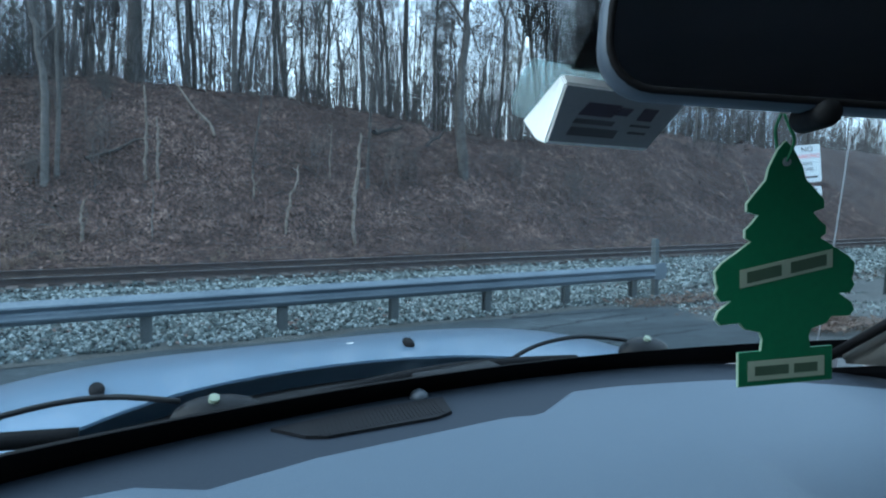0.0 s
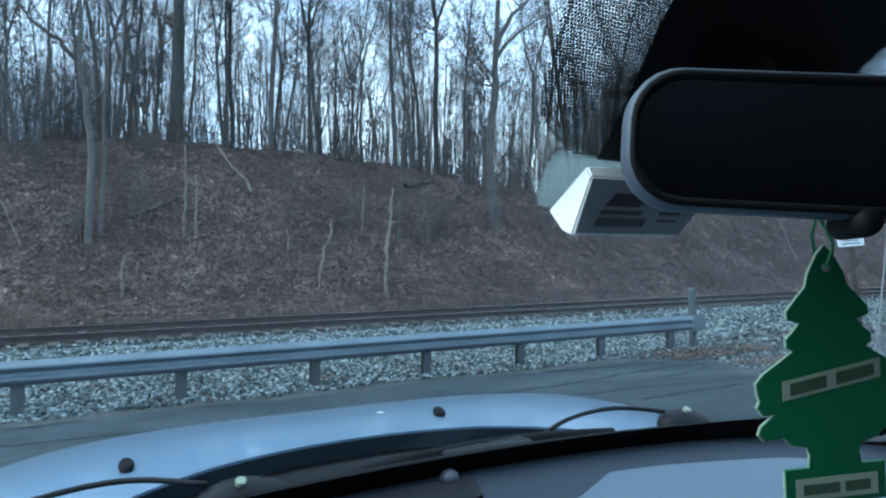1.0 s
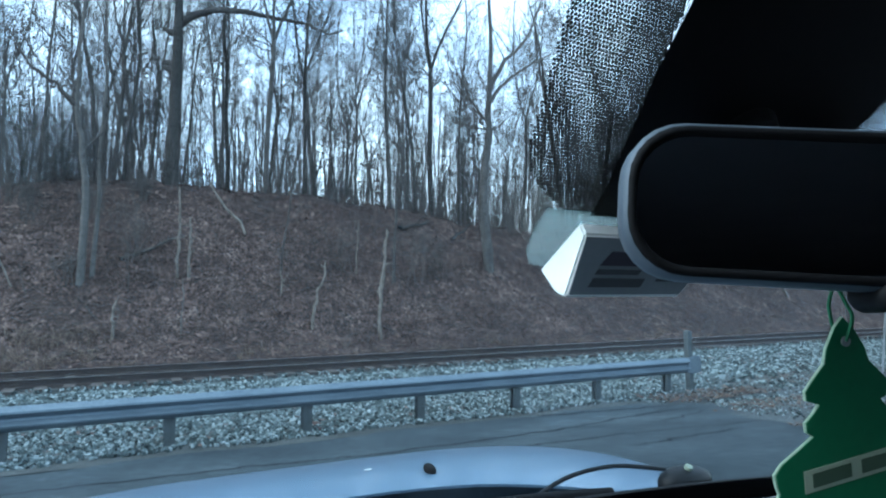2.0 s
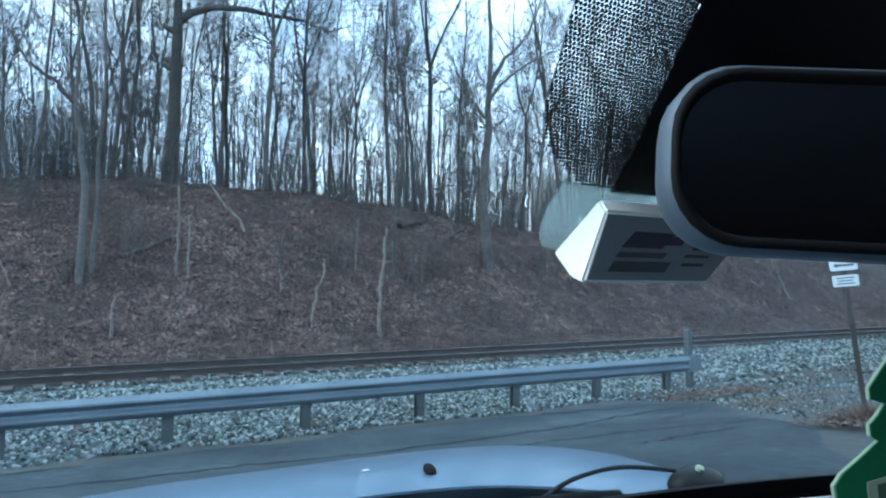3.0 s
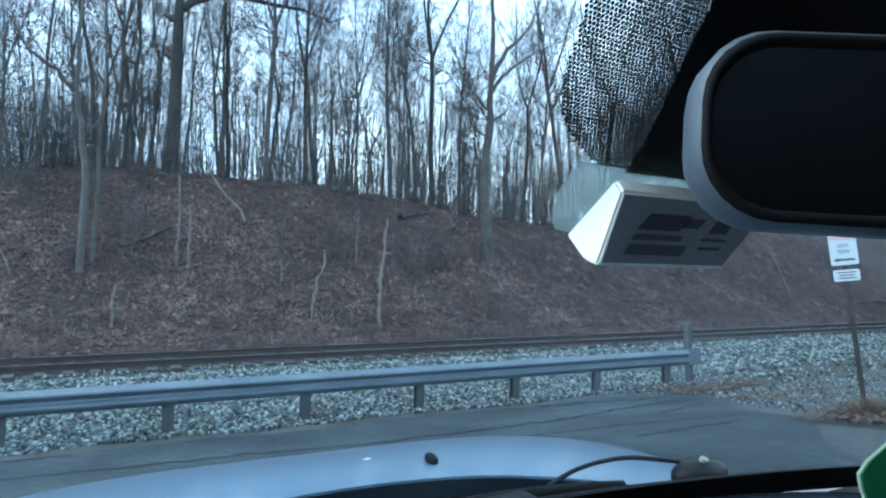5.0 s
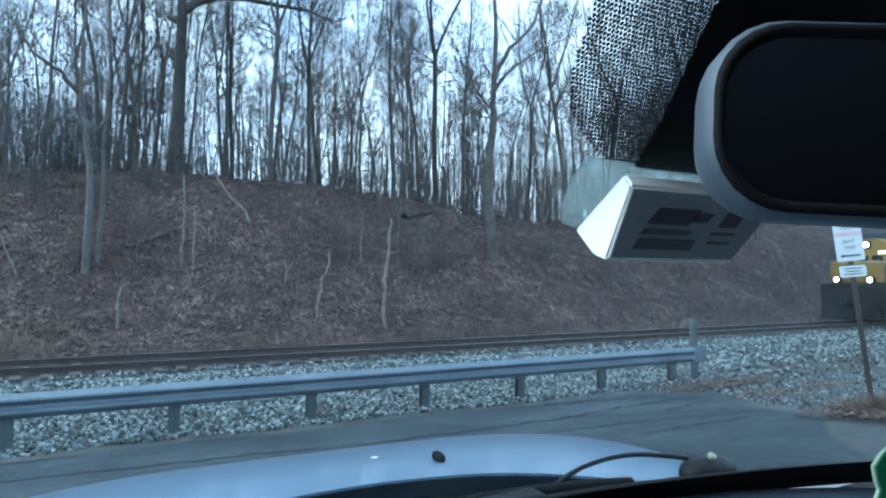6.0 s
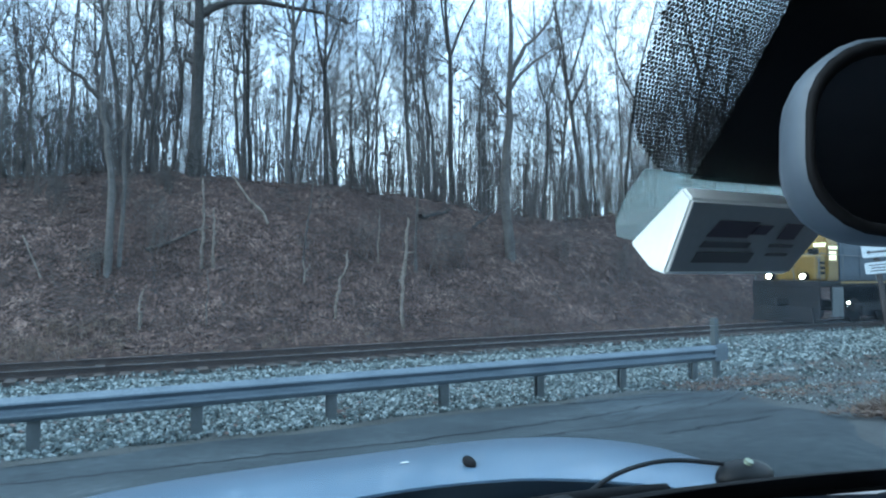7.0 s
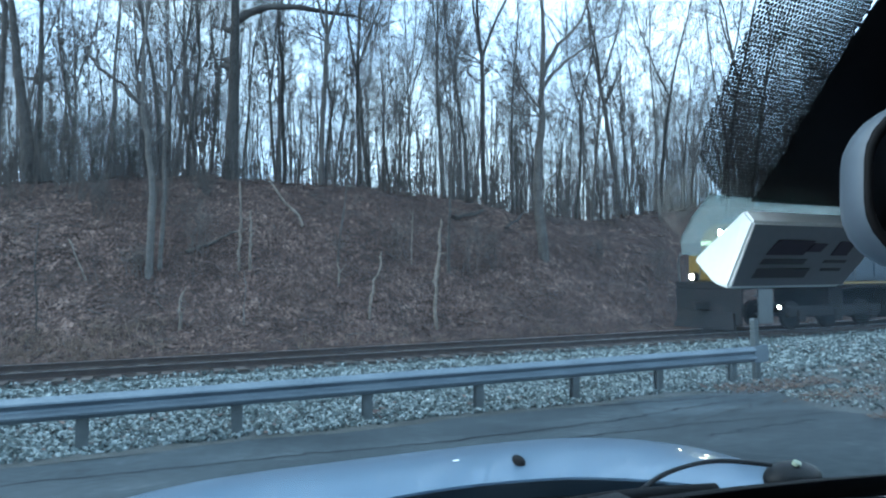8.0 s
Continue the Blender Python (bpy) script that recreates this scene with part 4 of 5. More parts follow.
def car():
    c = thing("car", CAR, "silver-blue parked car seen from its driver's seat", "car")
    def hood_at(u, s):
        y = (1.025 - 0.75 * (u - 0.41) ** 2) * (1 - s) + 2.15 * s
        return (u, y, hood_z(u, y))
    V, F = sheet(hood_at, lin(-0.42, 1.24, 41), lin(0, 1, 31), 0.004)
    hood = cpart("hood", mesh("hood", V, F, M_PAINT, True), None, c, "silver-blue painted hood with two black washer nozzles")
    for x, y in ((0.585, 1.082), (0.103, 1.05)):
        z = hood_z(x, y)
        b = bmesh.new()
        bmesh.ops.create_uvsphere(b, u_segments=12, v_segments=8, radius=1)
        for v in b.verts:
            v.co = (x + v.co.x * 0.010, y + v.co.y * 0.015, z + 0.005 + max(-1, min(1, 1.5 * v.co.z)) * 0.0055 + 0.003 * v.co.y)
        part("washer_nozzle", b, M_RUBBER, hood, "black plastic washer nozzle")
    chip = prism([(-0.006, -0.002), (0.005, -0.003), (0.007, 0.002), (-0.003, 0.003)], 0.001, Matrix.Translation((0.50, 1.14, hood_z(0.50, 1.14) + 0.003)) @ pose(0, 0, 0, 90))
    part("paint_chip", chip, M_TAG, hood)
    # fenders and front
    for s in (-1, 1):
        x0 = 0.41 + s * 0.84
        V, F = sheet(lambda u, v: (x0 + s * u * 0.10, v, hood_z(0.41 + s * 0.83, v) - 0.015 - 2.5 * (u * 0.10) ** 2 * 8 - 0.5 * max(0, u - 0.75)), lin(0, 1, 9), lin(0.72, 2.2, 16), 0.02)
        cpart("fender", mesh("fender", V, F, M_PAINT, True), None, c)
    cpart("front_panel", box(-0.45, 1.27, 2.12, 2.2, 1.1, 1.50, 0.03, 2), M_PAINT, c)
    # cowl
    def cowl_at(u, s):
        y = (0.72 - 0.26 * (u - 0.41) ** 2) * (1 - s) + (1.035 - 0.75 * (u - 0.41) ** 2) * s
        return (u, y, 1.93 - 0.045 * s - 0.5 * (u - 0.41) ** 4 * s - 0.006 * math.sin(s * 15))
    V, F = sheet(cowl_at, lin(-0.42, 1.24, 31), lin(0, 1, 22), 0.01)
    cpart("cowl", mesh("cowl", V, F, M_BLACK, True), None, c, "ribbed black plastic cowl below the windshield")
    V, F = sheet(lambda u, v: (u, 0.765 + v - 0.26 * (u - 0.41) ** 2, 1.952 + 0.004 * math.sin(v * 150)), lin(-0.42, 1.24, 31), lin(0, 0.018, 5), 0.02)
    cpart("cowl_seal", mesh("cowl_seal", V, F, M_RUBBER, True), None, c, "black rubber seal along the glass")
    # wipers
    for px, pz in ((0.835, 1.958), (0.195, 1.96)):
        py = 0.79
        dome = bmesh.new()
        bmesh.ops.create_uvsphere(dome, u_segments=20, v_segments=12, radius=1)
        for q in dome.verts:
            q.co = (px + q.co.x * (0.055 if q.co.x > 0 else 0.042), py - 0.004 + q.co.y * 0.026, pz - 0.018 + q.co.z * 0.022)
        w = cpart("wiper", dome, M_WIPER, c, "satin black wiper with its arm and blade", True)
        cap = cyl((px, py - 0.012, pz - 0.001), (px + 0.0005, py - 0.016, pz + 0.0065), 0.0055, sides=14)
        part("pivot_nut", cap, M_CARDLAB, w, "pale brassy pivot nut")
        sweep("wiper_arm", [(px - 0.03, py + 0.0, pz + 0.002), (px - 0.10, py + 0.03, pz + 0.008), (px - 0.18, py + 0.035, pz + 0.001), (px - 0.26, py + 0.02, pz - 0.018), (px - 0.34, py + 0.0, pz - 0.022)], 0.0032, M_WIPER, w)
        bl = [(px - 0.12 - 0.5 * s, py + 0.012 + 0.02 * math.sin(s * 3.1) - 0.03 * s, pz - 0.022 + 0.012 * math.sin(s * 3.14)) for s in lin(0, 1, 9)]
        sweep("wiper_blade", bl, 0.009, M_RUBBER, w)
        hold = box(px - 0.40, px - 0.27, py - 0.012, py + 0.022, pz - 0.022, pz - 0.004, 0.006, 2)
        part("blade_bracket", hold, M_WIPER, w, "", True)
    # windshield
    def bow(x):
        return -0.26 * (x - 0.41) ** 2
    V, F = sheet(lambda u, v: (u, v + bow(u), glass_z(v)), lin(-0.34, 1.16, 25), lin(0.05, 0.765, 3), 0.004)
    ws = cpart("windshield", mesh("windshield", V, F, M_GLASS), None, c, "clear slightly green windshield glass")
    ws.visible_shadow = False
    V, F = sheet(lambda u, v: (u, v + bow(u), glass_z(v) - 0.0065), lin(-0.34, 1.16, 25), lin(0.732, 0.765, 3), 0.001)
    part("lower_border", mesh("lower_border", V, F, M_FRIT), None, ws, "black enamel border along the glass edge")
    # black enamel patch round the mirror mount
    def on_glass(x, y, down=0.0065):
        return (x, y + bow(x), glass_z(y) - down)
    V = [on_glass(a, b) for a, b in ((0.338, 0.418), (0.482, 0.418), (0.482, 0.40), (0.50, 0.35), (0.52, 0.25), (0.55, 0.05), (0.27, 0.05), (0.30, 0.25), (0.32, 0.35), (0.336, 0.40))]
    part("enamel_patch", mesh("enamel_patch", V, [tuple(range(len(V)))], M_FRIT), None, ws, "black enamel patch behind the mirror")
    # fading dots beside the patch
    V, F = [], []
    pitch = 0.0022
    for j in range(186):
        for i in range(-108, 108):
            x = 0.41 + (i + 0.5 * (j % 2)) * pitch
            y = 0.416 - j * pitch * 0.866 * 0.735
            if y < 0.15:
                continue
            a = abs(x - 0.41)
            inner = 0.073 + max(0, (0.40 - y)) * 0.34
            outer = 0.137 + max(0, (0.395 - y)) * 0.36
            if y > 0.388:
                outer -= 55 * (y - 0.388) ** 2
            if not inner - 0.001 < a < outer:
                continue
            f = (a - inner) / (outer - inner)
            edge = min((0.4175 - y) / 0.012, 1)
            r = pitch * (0.56 - 0.10 * f - 0.05 * (1 - edge))
            b = len(V)
            for k in range(6):
                u = math.pi / 3 * k + 0.52
                V.append(on_glass(x + r * math.cos(u), y + r * math.sin(u) * 0.735, 0.006))
            F.append(tuple(range(b, b + 6)))
    d = part("enamel_dots", mesh("enamel_dots", V, F, M_FRIT), None, ws, "fading pattern of small black enamel dots")
    d["kind"] = "stuff"
    # dashboard
    def edge_y(x):
        """Front edge of the raised dash pad."""
        pts = ((-0.4, 0.60), (0.06, 0.636), (0.106, 0.634), (0.153, 0.602), (0.247, 0.618), (0.454, 0.622), (0.488, 0.612), (0.572, 0.657), (0.643, 0.647), (0.80, 0.605), (0.93, 0.53), (1.01, 0.48), (1.25, 0.34))
        for (a, p), (b, q) in zip(pts, pts[1:]):
            if x <= b:
                return p + (q - p) * (x - a) / (b - a)
        return pts[-1][1]
    def roll_off(x):
        """Where the pad begins to roll down towards the cabin, as a share of its depth."""
        return 0.72 - 0.40 * min(max((x - 0.36) / 0.2, 0), 1)
    xs = lin(-0.36, 1.18, 100)
    V, F = sheet(lambda u, v: (u, edge_y(u) - v * (edge_y(u) + 0.02), 1.951 + 0.010 * math.sin(min(v * 5, 1.57)) - (0.008 if v < 0.001 else 0) - 0.10 * max(0, v - roll_off(u)) ** 2 * 12 - 0.05 * ((u - 0.41) / 0.8) ** 4), xs, [0, 0.004, 0.012, 0.03] + lin(0.06, 1, 16), 0.05)
    dash = cpart("dashboard", mesh("dashboard", V, F, M_DASH, True), None, c, "blue-grey vinyl dashboard pad")
    V, F = sheet(lambda u, v: (u, v + bow(u), 1.944 - 0.05 * ((u - 0.41) / 0.8) ** 4), xs, lin(0.45, 0.748, 6), 0.02)
    part("dash_trim", mesh("dash_trim", V, F, M_DASHLOW, True), None, dash, "darker grey trim in front of the pad")
    sweep("pad_seam", [(u, edge_y(u) + 0.0012, 1.9455 - 0.05 * ((u - 0.41) / 0.8) ** 4) for u in lin(-0.3, 1.1, 57)], 0.0022, M_RUBBER, dash, 6, "dark seam along the pad's edge")
    vent = [(0.235, 0.712), (0.258, 0.678), (0.276, 0.668), (0.395, 0.664), (0.418, 0.672), (0.434, 0.718), (0.33, 0.722)]
    b = bmesh.new()
    f = b.faces.new([b.verts.new((x, y, 1.9475)) for x, y in vent][::-1])
    bmesh.ops.recalc_face_normals(b, faces=[f])
    r = bmesh.ops.extrude_face_region(b, geom=[f])
    for v in r["geom"]:
        if isinstance(v, bmesh.types.BMVert):
            v.co.z -= 0.012
    v = part("defroster_vent", b, M_MESHV, dash, "dark perforated defroster grille")
    slat = mesh("slat", [(a, bb, cc) for a in (-0.0009, 0.0009) for bb in (-0.022, 0.022) for cc in (0, 0.0005)], [(0, 1, 3, 2), (4, 6, 7, 5), (0, 4, 5, 1), (2, 3, 7, 6), (0, 2, 6, 4), (1, 5, 7, 3)], M_MESHV)
    for i in range(31):
        o = part("slat", slat, None, v)
        o.location = (0.272 + i * 0.0047, 0.693, 1.9478)
        o.rotation_euler = (0, 0, -0.25)
    s = bmesh.new()
    bmesh.ops.create_uvsphere(s, u_segments=14, v_segments=8, radius=0.011)
    for q in s.verts:
        q.co = (0.413 + q.co.x, 0.735 + q.co.y, 1.945 + max(q.co.z, -0.002) * 0.9)
    part("light_sensor", s, M_SHELL, dash, "small grey domed light sensor", True)
    # cabin shell: pillars, roof, sides, floor, rear
    for sx in (-1, 1):
        x0 = 0.41 + sx * 0.755
        xd, x0 = x0, 0.41 + sx * 0.63
        b = bmesh.new()
        q = [(x0, 0.60, 1.935), (x0 + sx * 0.09, 0.52, 1.935), (x0 + sx * 0.02, -0.12, 2.48), (x0 - sx * 0.07, -0.04, 2.50)]
        vs = [b.verts.new(p) for p in q] + [b.verts.new((p[0] + sx * 0.05, p[1] + 0.03, p[2] + 0.02)) for p in q]
        for f in ((0, 1, 2, 3), (7, 6, 5, 4), (0, 4, 5, 1), (1, 5, 6, 2), (2, 6, 7, 3), (3, 7, 4, 0)):
            b.faces.new([vs[i] for i in f])
        bmesh.ops.recalc_face_normals(b, faces=b.faces[:])
        bmesh.ops.bevel(b, geom=b.edges[:], offset=0.012, segments=2, affect="EDGES")
        p = cpart("pillar", b, M_PILLAR, c, "beige trimmed windshield pillar", True)
        sweep("pillar_seal", [(x0 - sx * 0.005, 0.615, 1.945), (x0 - sx * 0.03, 0.30, 2.21), (x0 - sx * 0.075, -0.03, 2.505)], 0.007, M_RUBBER, p)
        x0 = xd
        door = cpart("door", box(*sorted((x0 + sx * 0.06, x0 + sx * 0.14)), -1.2, 0.66, 0.95, 1.97, 0.02), M_LINER, c)
        cpart("roof_side", box(*sorted((x0 - sx * 0.02, x0 + sx * 0.12)), -1.2, 0.02, 2.28, 2.52, 0.02), M_LINER, c)
        cpart("rear_side", box(*sorted((x0 + sx * 0.05, x0 + sx * 0.13)), -2.4, -0.5, 0.95, 2.5, 0.02), M_LINER, c)
    cpart("headliner", box(-0.42, 1.24, -2.4, 0.09, 2.50, 2.54, 0.012), M_LINER, c, "grey cloth headliner")
    cpart("rear_wall", box(-0.42, 1.24, -2.45, -2.38, 0.95, 2.52), M_LINER, c)
    cpart("cabin_floor", box(-0.42, 1.24, -2.4, 0.75, 1.0, 1.05), M_LINER, c)
    cpart("firewall", box(-0.42, 1.24, 0.7, 0.73, 1.0, 1.92), M_LINER, c)
    # antenna
    a = sweep("antenna", [(1.30, 0.78, 1.80), (1.315, 0.76, 2.1), (1.32, 0.735, 2.5)], 0.0014, M_TAGLAB, c, 8, "thin pale whip antenna")
    a.matrix_parent_inverse = Matrix.Translation(-CAR)
    # inside mirror
    x0, x1, z0, z1, yf = 0.2475, 0.525, 2.217, 2.2740, 0.296

    def rr(inset, y, bulge=0.0):
        out = []
        r = 0.0215 - inset * 0.6
        for sx, sz, a0 in ((1, 1, 0), (-1, 1, 90), (-1, -1, 180), (1, -1, 270)):
            cx = (x1 - inset - r) if sx > 0 else (x0 + inset + r)
            cz = (z1 - inset - r) if sz > 0 else (z0 + inset + r)
            for k in range(7):
                a = radians(a0 + 15 * k)
                out.append((cx + r * math.cos(a), y, cz + r * math.sin(a)))
        return out

    def loft(rings, close_first=False, close_last=True):
        b = bmesh.new()
        R = [[b.verts.new(p) for p in ring] for ring in rings]
        n = len(R[0])
        for p, q in zip(R, R[1:]):
            for i in range(n):
                b.faces.new((p[i], p[(i + 1) % n], q[(i + 1) % n], q[i]))
        if close_last:
            b.faces.new(R[-1])
        if close_first:
            b.faces.new(R[0])
        bmesh.ops.recalc_face_normals(b, faces=b.faces[:])
        return b
    tilt = Matrix.Translation((0.2505, yf + 0.004, 2.249)) @ pose(0, 0, 0, -3, 3.0, -33) @ Matrix.Translation((-0.2475, -yf, -2.245))
    def turned(b):
        b.transform(tilt)
        return b
    shell = cpart("mirror", turned(loft([rr(0.0014, yf + 0.0008), rr(0.0, yf + 0.003), rr(0.0, yf + 0.012), rr(0.001, yf + 0.017), rr(0.005, yf + 0.022), rr(0.014, yf + 0.025)])), M_SHELL, c, "inside mirror with a grey shell and dark glass", True)
    part("mirror_rim", turned(loft([rr(0.0052, yf + 0.003), rr(0.0036, yf - 0.0004), rr(0.0022, yf), rr(0.0013, yf + 0.0012), rr(0.002, yf + 0.003)], False, False)), M_RUBBER, shell, "black rim round the glass", True)
    part("mirror_glass", turned(loft([rr(0.005, yf + 0.0026), rr(0.005, yf + 0.006)], True, True)), M_MIRROR, shell, "dark dimmed mirror glass")
    part("mirror_knob", turned(loft([[(0.340 + 0.006 * math.cos(a) * s, yf + dy, 2.216 + 0.006 * math.sin(a) * s) for a in lin(0, 6.28 * 23 / 24, 24)] for s, dy in ((0.8, -0.001), (1, 0.003), (1, 0.02), (0.7, 0.024))], True, True)), M_BLACK, shell, "black day and night lever", True)
    arm = cyl((0.385, yf - 0.02, 2.25), (0.41, 0.37, glass_z(0.37) - 0.01), 0.011, 0.014, 16)
    part("mirror_arm", arm, M_BLACK, shell, "black ball-jointed arm", True)
    foot = cyl((0.41, 0.366, glass_z(0.366) - 0.022), (0.41, 0.374, glass_z(0.366) - 0.008), 0.02, 0.024, 20)
    part("mirror_foot", foot, M_BLACK, shell, "black mounting button on the glass", True)
    sen = box(0.455, 0.50, 0.33, 0.37, glass_z(0.35) - 0.045, glass_z(0.35) - 0.02, 0.01, 3)
    part("sensor_cover", sen, M_BLACK, shell, "rounded black sensor cover", True)
    return c


def toll_tag():
    """White plastic transponder stuck to the glass below the enamel patch."""
    o = thing("toll_tag", (0.369, 0.425, 2.229), "white plastic toll transponder with a printed label greyed for shade, stuck to the windshield", "toll tag")
    # the body leans with the glass: back on the glass, printed face towards the cabin and down
    m = pose(0, 0, 0, 0, 0, 0)
    L, R = -0.050, 0.052
    # side section in (depth y, height z): glass side is +y, cabin side -y
    sec = [(-0.026, 0.0165), (-0.009, -0.018), (0.001, -0.015), (0.0145, -0.002), (-0.017, 0.0235)]
    b = bmesh.new()
    left = [b.verts.new((L + (0.004 if i == 4 else 0), y, z)) for i, (y, z) in enumerate(sec)]
    right = [b.verts.new((R + (0.010 if i in (0, 3, 4) else -0.012), y, z)) for i, (y, z) in enumerate(sec)]
    b.faces.new(left)
    b.faces.new(right[::-1])
    n = len(sec)
    for i in range(n):
        b.faces.new((left[i], right[i], right[(i + 1) % n], left[(i + 1) % n]))
    bmesh.ops.recalc_face_normals(b, faces=b.faces[:])
    bmesh.ops.bevel(b, geom=b.edges[:], offset=0.0013, segments=2, affect="EDGES")
    b.transform(m)
    part("tag_body", b, M_TAG, o)
    # clear mounting plate between the tag and the glass
    def on_plate(x, y, d):
        return (x - 0.369, y - 0.26 * (x - 0.41) ** 2 - 0.425, glass_z(y) - d - 2.229)
    rim = [(0.305, 0.4165), (0.304, 0.428), (0.308, 0.440), (0.315, 0.4465), (0.327, 0.448), (0.43, 0.448), (0.445, 0.440), (0.445, 0.4165)]
    V = [on_plate(x, y, d) for d in (0.0055, 0.008) for x, y in rim]
    k = len(rim)
    F = [tuple(range(k)), tuple(range(2 * k - 1, k - 1, -1))] + [(i, k + i, k + (i + 1) % k, (i + 1) % k) for i in range(k)]
    part("mounting_plate", mesh("mounting_plate", V, F, M_HAZE), None, o, "hazy clear plastic mounting plate").visible_shadow = False
    # printing on the cabin face, as plain bars
    face = m @ Matrix.Translation((0, -0.018, 0.0005)) @ pose(0, 0, 0, 25.9)
    def bar(x0, x1, z0, z1, material, d=0.0012, slant=0.0):
        part("print_bar", prism([(x0, z0), (x1, z0), (x1 + slant, z1), (x0 + slant, z1)], 0.0005, face @ pose(0, -d, 0)), material, o)
    # label covers the whole face; its grey carries the shade there too
    part("label", prism([(-0.0485, -0.0185), (0.039, -0.0185), (0.058, 0.0165), (-0.0485, 0.0165)], 0.0005, face @ pose(0, -0.0008, 0)), M_TAGLAB, o, "printed label, its grey including the face's shade")
    bar(-0.033, -0.005, 0.0, 0.0085, M_INK, 0.0014, 0.006)
    bar(-0.003, 0.008, 0.002, 0.007, M_INK, 0.0014, 0.004)
    bar(0.018, 0.031, 0.0, 0.0085, M_INK, 0.0014, 0.004)
    bar(-0.035, -0.002, -0.0055, -0.0025, M_INKG, 0.0014, 0.002)
    bar(-0.037, 0.003, -0.0135, -0.008, M_INKG, 0.0014, 0.002)
    bar(0.014, 0.032, -0.0045, -0.003, M_INKG, 0.0014, 0.001)
    bar(0.014, 0.030, -0.0095, -0.008, M_INKG, 0.0014, 0.001)


def air_freshener():
    """Green fir-shaped card hanging from the mirror on a cord."""
    o = thing("air_freshener", (0.366, 0.289, 2.205), "green fir-shaped card air freshener hanging on a cord", "air freshener")
    half = [(0.0, 0.0), (0.004, -0.004), (0.009, -0.013), (0.0105, -0.019), (0.017, -0.026), (0.0205, -0.030), (0.0205, -0.034), (0.0145, -0.036), (0.018, -0.040), (0.0215, -0.043), (0.0215, -0.047), (0.0185, -0.049),
            (0.026, -0.054), (0.034, -0.059), (0.0375, -0.063), (0.037, -0.068), (0.036, -0.071), (0.0375, -0.074), (0.035, -0.078), (0.029, -0.078), (0.036, -0.083), (0.0375, -0.087), (0.035, -0.090), (0.025, -0.0895), (0.022, -0.093),
            (0.014, -0.095), (0.0125, -0.099), (0.0135, -0.105), (0.0255, -0.105), (0.0255, -0.1225)]
    S = 0.98
    out = [(x * S, z * S) for x, z in half] + [(-x * S, z * S) for x, z in half[:0:-1]]
    m = pose(0, 0, 0, 0, -4, -24)
    card = part("card", prism(out, 0.0022, m), M_GREEN, o)
    rim = prism([(x * 1.018, z * 1.006 + 0.0003) for x, z in out], 0.0014, m @ pose(0, 0.0004, 0))
    part("card_edge", rim, M_CARDEDGE, o, "pale cut card edge")
    def tilted(x0, x1, z0, z1, rise, material, d, name):
        part(name, prism([(x0, z0), (x1, z0 + rise), (x1, z1 + rise), (x0, z1)], 0.0004, m @ pose(0, -d, 0)), material, card)
    tilted(-0.0245, 0.0245, -0.0705, -0.0615, 0.0075, M_CARDLAB, 0.0005, "label_band")
    # two words of the brand as plain bars
    for x0, x1 in ((-0.021, -0.003), (0.002, 0.021)):
        k = 0.0075 / 0.049
        part("print_bar", prism([(x0, -0.0688 + (x0 + 0.0245) * k), (x1, -0.0688 + (x1 + 0.0245) * k), (x1, -0.0632 + (x1 + 0.0245) * k), (x0, -0.0632 + (x0 + 0.0245) * k)], 0.0003, m @ pose(0, -0.0009, 0)), M_CARDINK, card)
    tilted(-0.0205, 0.0205, -0.1175, -0.1075, 0, M_CARDLAB, 0.0005, "label_band")
    for x0, x1 in ((-0.017, 0.001), (0.004, 0.0165)):
        part("print_bar", prism([(x0, -0.115), (x1, -0.115), (x1, -0.1102), (x0, -0.1102)], 0.0003, m @ pose(0, -0.0009, 0)), M_CARDINK, card)
    ring = bmesh.new()
    bmesh.ops.create_cone(ring, cap_ends=True, segments=16, radius1=0.0022, radius2=0.0022, depth=0.0004, matrix=m @ pose(0, -0.0004, -0.010, 90))
    part("punched_hole", ring, M_TAGLAB, card, "round punched hanging hole")
    sweep("cord", [(0.0, -0.001, -0.010), (0.0015, -0.003, 0.0), (0.0005, -0.001, 0.006), (0.0, 0.002, 0.013)], 0.0008, M_GREEN, o, 6, "thin green elastic cord")
    sweep("cord", [(0.0, 0.003, -0.010), (-0.002, 0.004, 0.0), (-0.003, 0.004, 0.006), (-0.001, 0.003, 0.013)], 0.0008, M_GREEN, o, 6, "thin green elastic cord")
    return o


